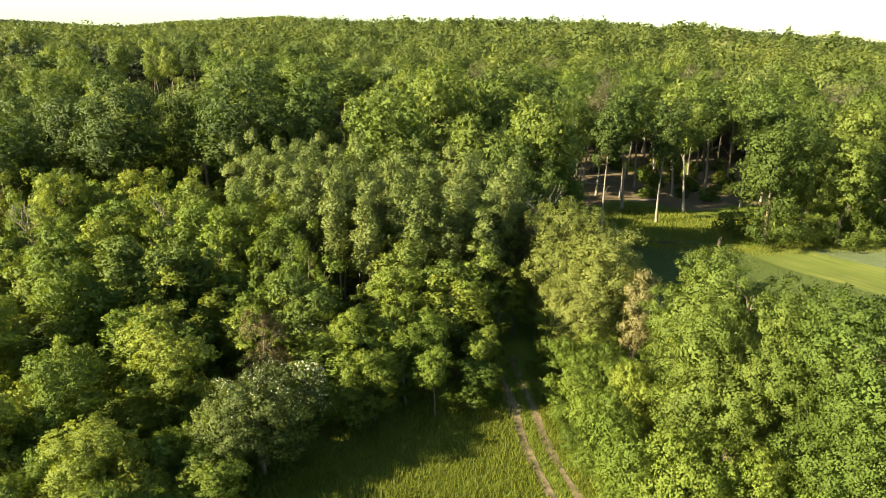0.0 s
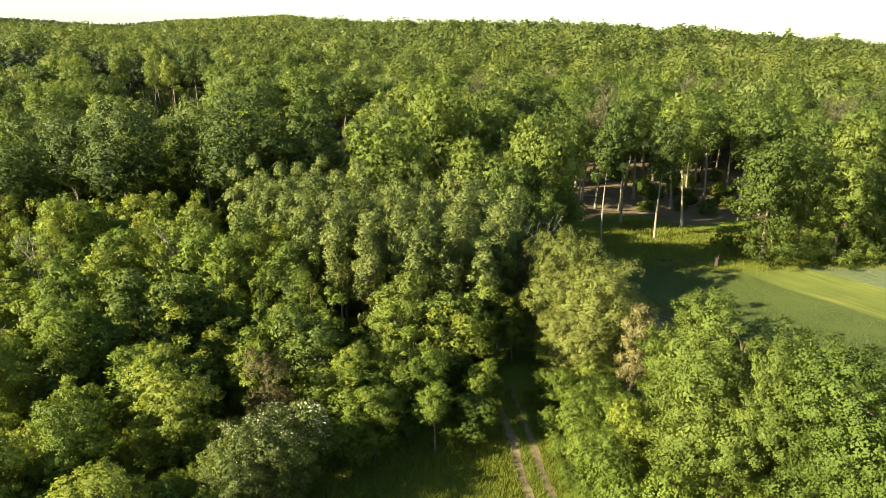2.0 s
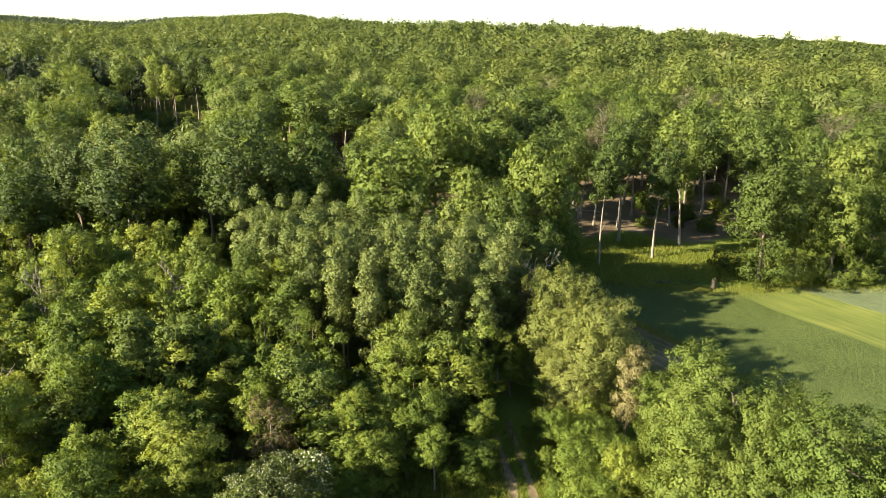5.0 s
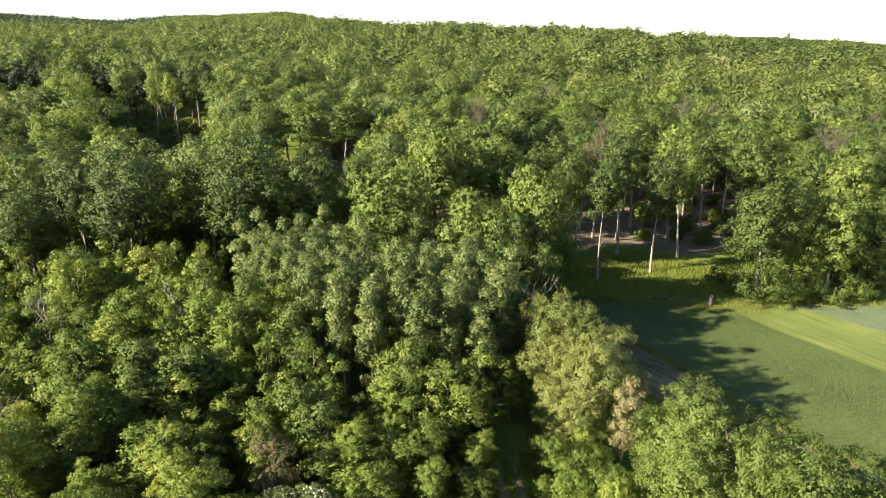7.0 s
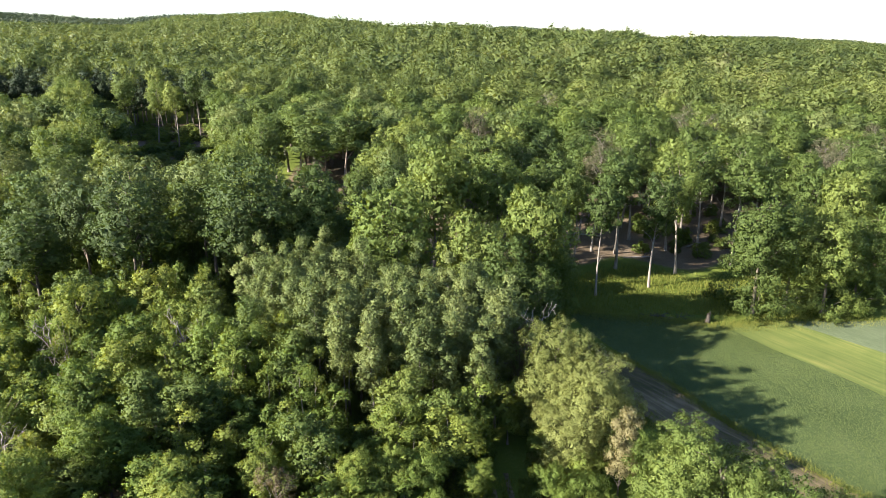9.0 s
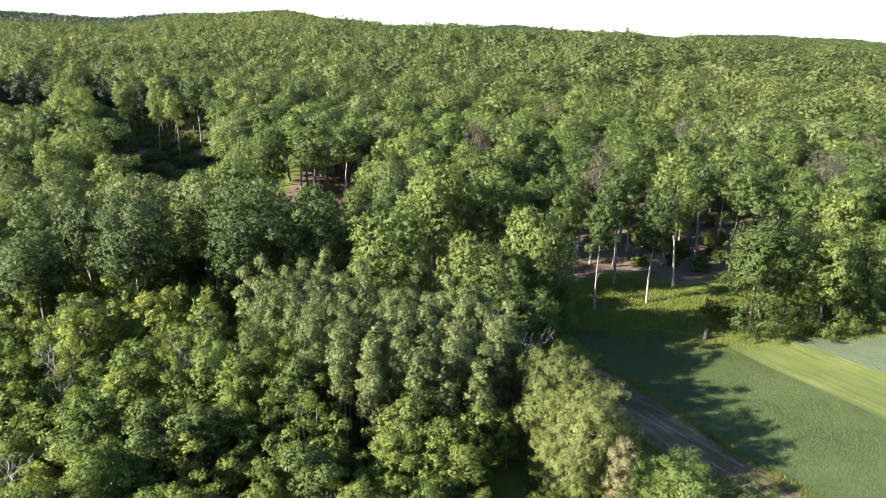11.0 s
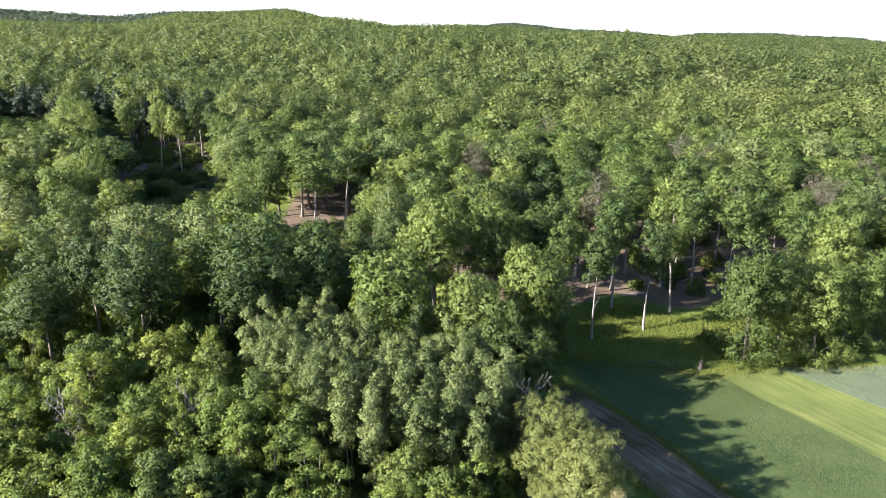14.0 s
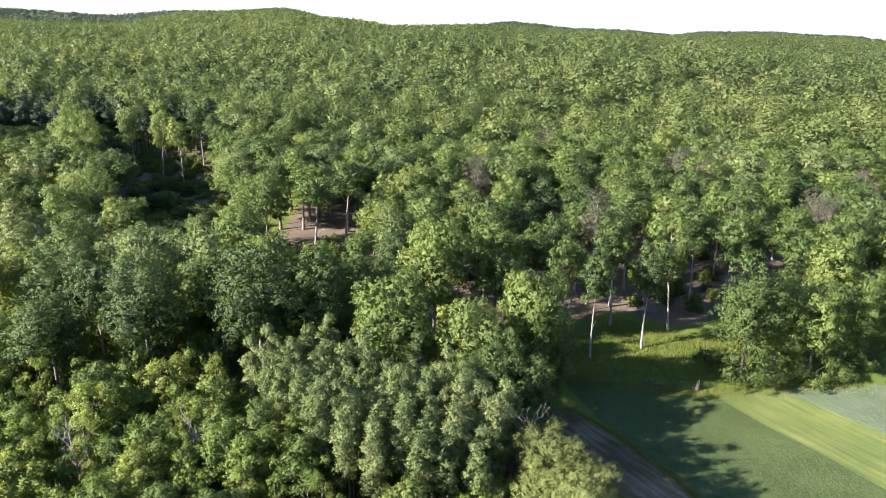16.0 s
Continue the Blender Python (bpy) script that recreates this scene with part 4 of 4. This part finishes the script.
for row in range(8):
    y = 171 + row * 7.4
    for col in range(-21, 22):
        X, Y = (col + 0.5 * (row % 2)) * 8.3 + fresh.uniform(-2.8, 2.8), y + fresh.uniform(-2.6, 2.6)
        if abs(X) < 0.72 * Y + 6 and hollow(X, Y):
            put("hill_oak", X, Y, fresh.uniform(17, 23), fresh.uniform(5.0, 7.0), fresh, group="oaks at the foot of the hill")
far_woods("near_hillside_woods", "oak woods climbing the near hillside", 6, 228, 300, 8.3, 20, 1600, 0.0185, True, hollow, inner=16)
far_woods("hillside_woods", "green oak woods covering the hillside", 2, 300, 460, 8.3, 14, 420, 0.027, False, inner=9, leaf=FARWOODS)
far_woods("upper_hillside_woods", "green oak woods up to the ridge", 3, 460, 900, 8.6, 9, 120, 0.039, False, inner=6, leaf=FARWOODS, wide=1.05)
far_woods("distant_woods", "distant green woods below the far ridges", 4, 900, 1760, 12.5, 6, 24, 0.075, False, inner=5, leaf=FARWOODS, wide=1.3)
far_woods("far_ridge_woods", "mixed pine woods on the far ridges, haze and shade in leaf colour", 5, 1760, 2400, 16, 6, 20, 0.08, False, inner=5, wide=1.6, leaf=HAZED_PINES)


def far_spruces():
    """Pointed spruces that break the line of the far ridge."""
    rng = np.random.default_rng(12)
    n = 130
    u, Y = rng.uniform(-0.45, -0.31, n), rng.uniform(2040, 2140, n)
    X = u * Y
    Z, H = height(X, Y), rng.uniform(19, 27, n)
    a = np.linspace(0, 2 * np.pi, 6)[:-1]
    ring = np.stack([np.cos(a), np.sin(a)], 1)
    V = np.concatenate([np.stack([X[:, None] + ring[None, :, 0] * 4, Y[:, None] + ring[None, :, 1] * 4, np.repeat((Z + H * 0.25)[:, None], 5, 1)], -1), np.stack([X, Y, Z + H], -1)[:, None]], 1).reshape(-1, 3)
    F = np.array([(i, (i + 1) % 5, 5) for i in range(5)])
    F = (F[None] + (np.arange(n) * 6)[:, None, None]).reshape(-1, 3)
    tagged(new("far_spruces", mesh_of("far_spruces", V, F, HAZED_PINES, False, np.full(len(F), 0.2))), "dark spruce tops on the far ridge", "woods", kind="stuff")


far_spruces()


# ---------------- grass and crops ----------------
def blades(name, label, seed, spots, tall, wide, mat, category):
    rng = np.random.default_rng(seed)
    X, Y = spots
    n = len(X)
    a = rng.uniform(0, 6.28, n)
    h = tall * rng.uniform(0.5, 1.3, n)
    Z = height(X, Y)
    lean = rng.normal(size=(n, 2)) * 0.35 * h[:, None]
    dx, dy = np.cos(a) * wide, np.sin(a) * wide
    V = np.stack([np.stack([X - dx, Y - dy, Z], 1), np.stack([X + dx, Y + dy, Z], 1), np.stack([X + lean[:, 0], Y + lean[:, 1], Z + h], 1)], 1).reshape(-1, 3)
    return tagged(new(name, mesh_of(name, V, np.arange(3 * n).reshape(n, 3), mat)), label, category, kind="stuff")


def scatter(seed, n, x0, x1, y0, y1, ok):
    rng = np.random.default_rng(seed)
    X, Y = rng.uniform(x0, x1, n), rng.uniform(y0, y1, n)
    k = ok(X, Y)
    return X[k], Y[k]


def off_track(X, Y):
    mid = np.interp(Y, [20, 30, 37, 43, 48, 54, 60, 68], [12.5, 9.2, 7.6, 6.6, 6.3, 6.0, 6.5, 7.5])
    d = np.abs(X - mid)
    return ((np.abs(d - 0.8) > 0.30) | (np.random.default_rng(8).uniform(size=len(X)) < 0.16)) & ((d > 0.9) | (np.random.default_rng(2).uniform(size=len(X)) < 0.5))


blades("meadow_grass", "tall sunlit meadow grass beside the track", 3, scatter(3, 120000, -22, 13, 26, 56, off_track), 0.38, 0.03, GRASS, "grass")
blades("glade_grass", "sunlit yellow-green grass under tall oaks", 4, scatter(4, 24000, 22, 62, 100, 124, lambda X, Y: Y < 119 + 0.1 * (X - 40) - 2.5 * np.sin(X * 0.31) - 2 * np.sin(X * 0.13 + 1) + np.random.default_rng(6).normal(size=len(X)) * 1.5), 0.5, 0.05, GRASS, "grass")


def field_spots(seed, left, right, n):
    rng = np.random.default_rng(seed)
    A, B = spline(left, 200), spline(right, 200)
    i, f = rng.integers(0, 200, n), rng.uniform(0, 1, n)[:, None]
    P = A[i] * (1 - f) + B[i] * f + rng.uniform(-0.2, 0.2, (n, 2))
    return P[:, 0], P[:, 1]


blades("crop_plants", "dark green young crop plants in the field", 8, field_spots(8, [(19, 100), (22, 90), (29, 76), (35, 63.5), (41.5, 54.5)], [(42, 96), (44.8, 91.6), (47.6, 87.2), (53, 78.7), (60, 67.7)], 90000), 0.17, 0.04, CROP, "crop")


blades("bend_weeds", "patchy low weeds on the sandy bend", 15, field_spots(15, [(9, 90), (15, 84), (19, 78), (21.5, 71), (27, 62), (35, 52), (43, 40)], [(11, 93), (20, 88.5), (26.5, 80), (30.5, 72), (35, 63.5), (41.5, 54.5), (50.5, 42.5)], 9000), 0.2, 0.05, GRASS, "grass")


def along(seed, line, spread, n):
    rng = np.random.default_rng(seed)
    A = spline(line, 300)
    P = A[rng.integers(0, 300, n)] + rng.normal(size=(n, 2)) * spread
    return P[:, 0], P[:, 1]


blades("verge_grass", "rough grass along the sandy bend and the field edges", 10, tuple(np.concatenate(c) for c in zip(
    along(11, [(11, 93), (20, 88.5), (26.5, 80), (30.5, 72), (35, 63.5), (41.5, 54.5), (50.5, 42.5)], 0.55, 9000),
    along(12, [(9, 90), (15, 84), (19, 78), (21.5, 71), (27, 62), (35, 52), (43, 40)], 0.9, 12000),
    along(14, [(19, 100), (26, 98.5), (34, 97.5), (42, 96), (53, 99), (70, 100.5)], 1.2, 9000))), 0.34, 0.04, GRASS, "grass")


# ---------------- small things at the field corner ----------------
def stump(x, y):
    """A broken, splintered stump."""
    rng = np.random.default_rng(77)
    root = tagged(new("tree_stump"), "broken splintered tree stump at the field corner", "stump")
    z = ground_z(x, y)
    root.matrix_basis = pose(x, y, z)
    part("bole", mesh_of("bole", *tubes([[((0, 0, -0.2), 0.5), ((0.02, 0, 0.25), 0.36), ((0.05, 0.02, 0.8), 0.32), ((0.08, 0.03, 1.25), 0.26)]], 10), SHADEBARK, True), root)
    for i in range(6):
        a = i * 1.05
        p = (0.08 + 0.2 * math.cos(a), 0.03 + 0.2 * math.sin(a), 1.1)
        q = (p[0] * 1.1, p[1] * 1.1, 1.35 + rng.uniform(0, 0.6))
        part("splinter", mesh_of("splinter", *tubes([[(p, 0.1), (q, 0.02)]], 5), SHADEBARK, True), root)
    return root


stump(40.4, 97.2)


def brushwood(x, y, n, spread, seed):
    rng = np.random.default_rng(seed)
    root = tagged(new("brushwood_pile"), "low pile of cut grey branches on the grass", "branches")
    root.matrix_basis = pose(x, y, ground_z(x, y))
    for i in range(n):
        a = rng.uniform(0, 3.14)
        L = rng.uniform(0.8, 2.2)
        c = np.array([rng.normal() * spread, rng.normal() * spread * 0.4, rng.uniform(0.05, 0.5)])
        d = np.array([math.cos(a), math.sin(a) * 0.6, rng.uniform(-0.1, 0.15)]) * L / 2
        part("branch", mesh_of("branch", *tubes([[(c - d, 0.06), (c + rng.normal(size=3) * 0.08, 0.045), (c + d, 0.02)]], 5), SHADEBARK, True), root)


brushwood(34.5, 99.0, 26, 1.8, 5)
brushwood(-21.5, 156, 22, 1.8, 6)
brushwood(-27, 147.5, 18, 1.6, 7)


def log_on_ground(x, y, turn, length, r):
    root = tagged(new("fallen_log"), "pale fallen trunk lying on leaf litter", "log")
    root.matrix_basis = pose(x, y, ground_z(x, y) + r * 0.8, 0, 0, turn)
    part("bole", mesh_of("bole", *tubes([[((-length / 2, 0, 0), r), ((0, 0.1, 0.02), r * 0.9), ((length / 2, -0.05, 0.05), r * 0.6)]], 8), PALEBARK, True), root)
    part("bough", mesh_of("bough", *tubes([[((length * 0.2, 0, 0), r * 0.4), ((length * 0.32, 0.7, 0.35), r * 0.25), ((length * 0.4, 1.2, 0.5), r * 0.1)]], 6), PALEBARK, True), root)


for x, y, a, l, r in ((-24, 158, 20, 7, 0.22), (-20.5, 152, -35, 5, 0.18), (38, 128, 10, 6, 0.22), (30, 142, -20, 7, 0.22), (52, 137, 40, 5, 0.2), (12, 140, 15, 6, 0.22)):
    log_on_ground(x, y, a, l, r)


# kinds of which none was planted are cleared away
for protos in STOCK.values():
    for ob in protos:
        if "used" not in ob:
            for o in (*ob.children_recursive, ob):
                bpy.data.objects.remove(o)
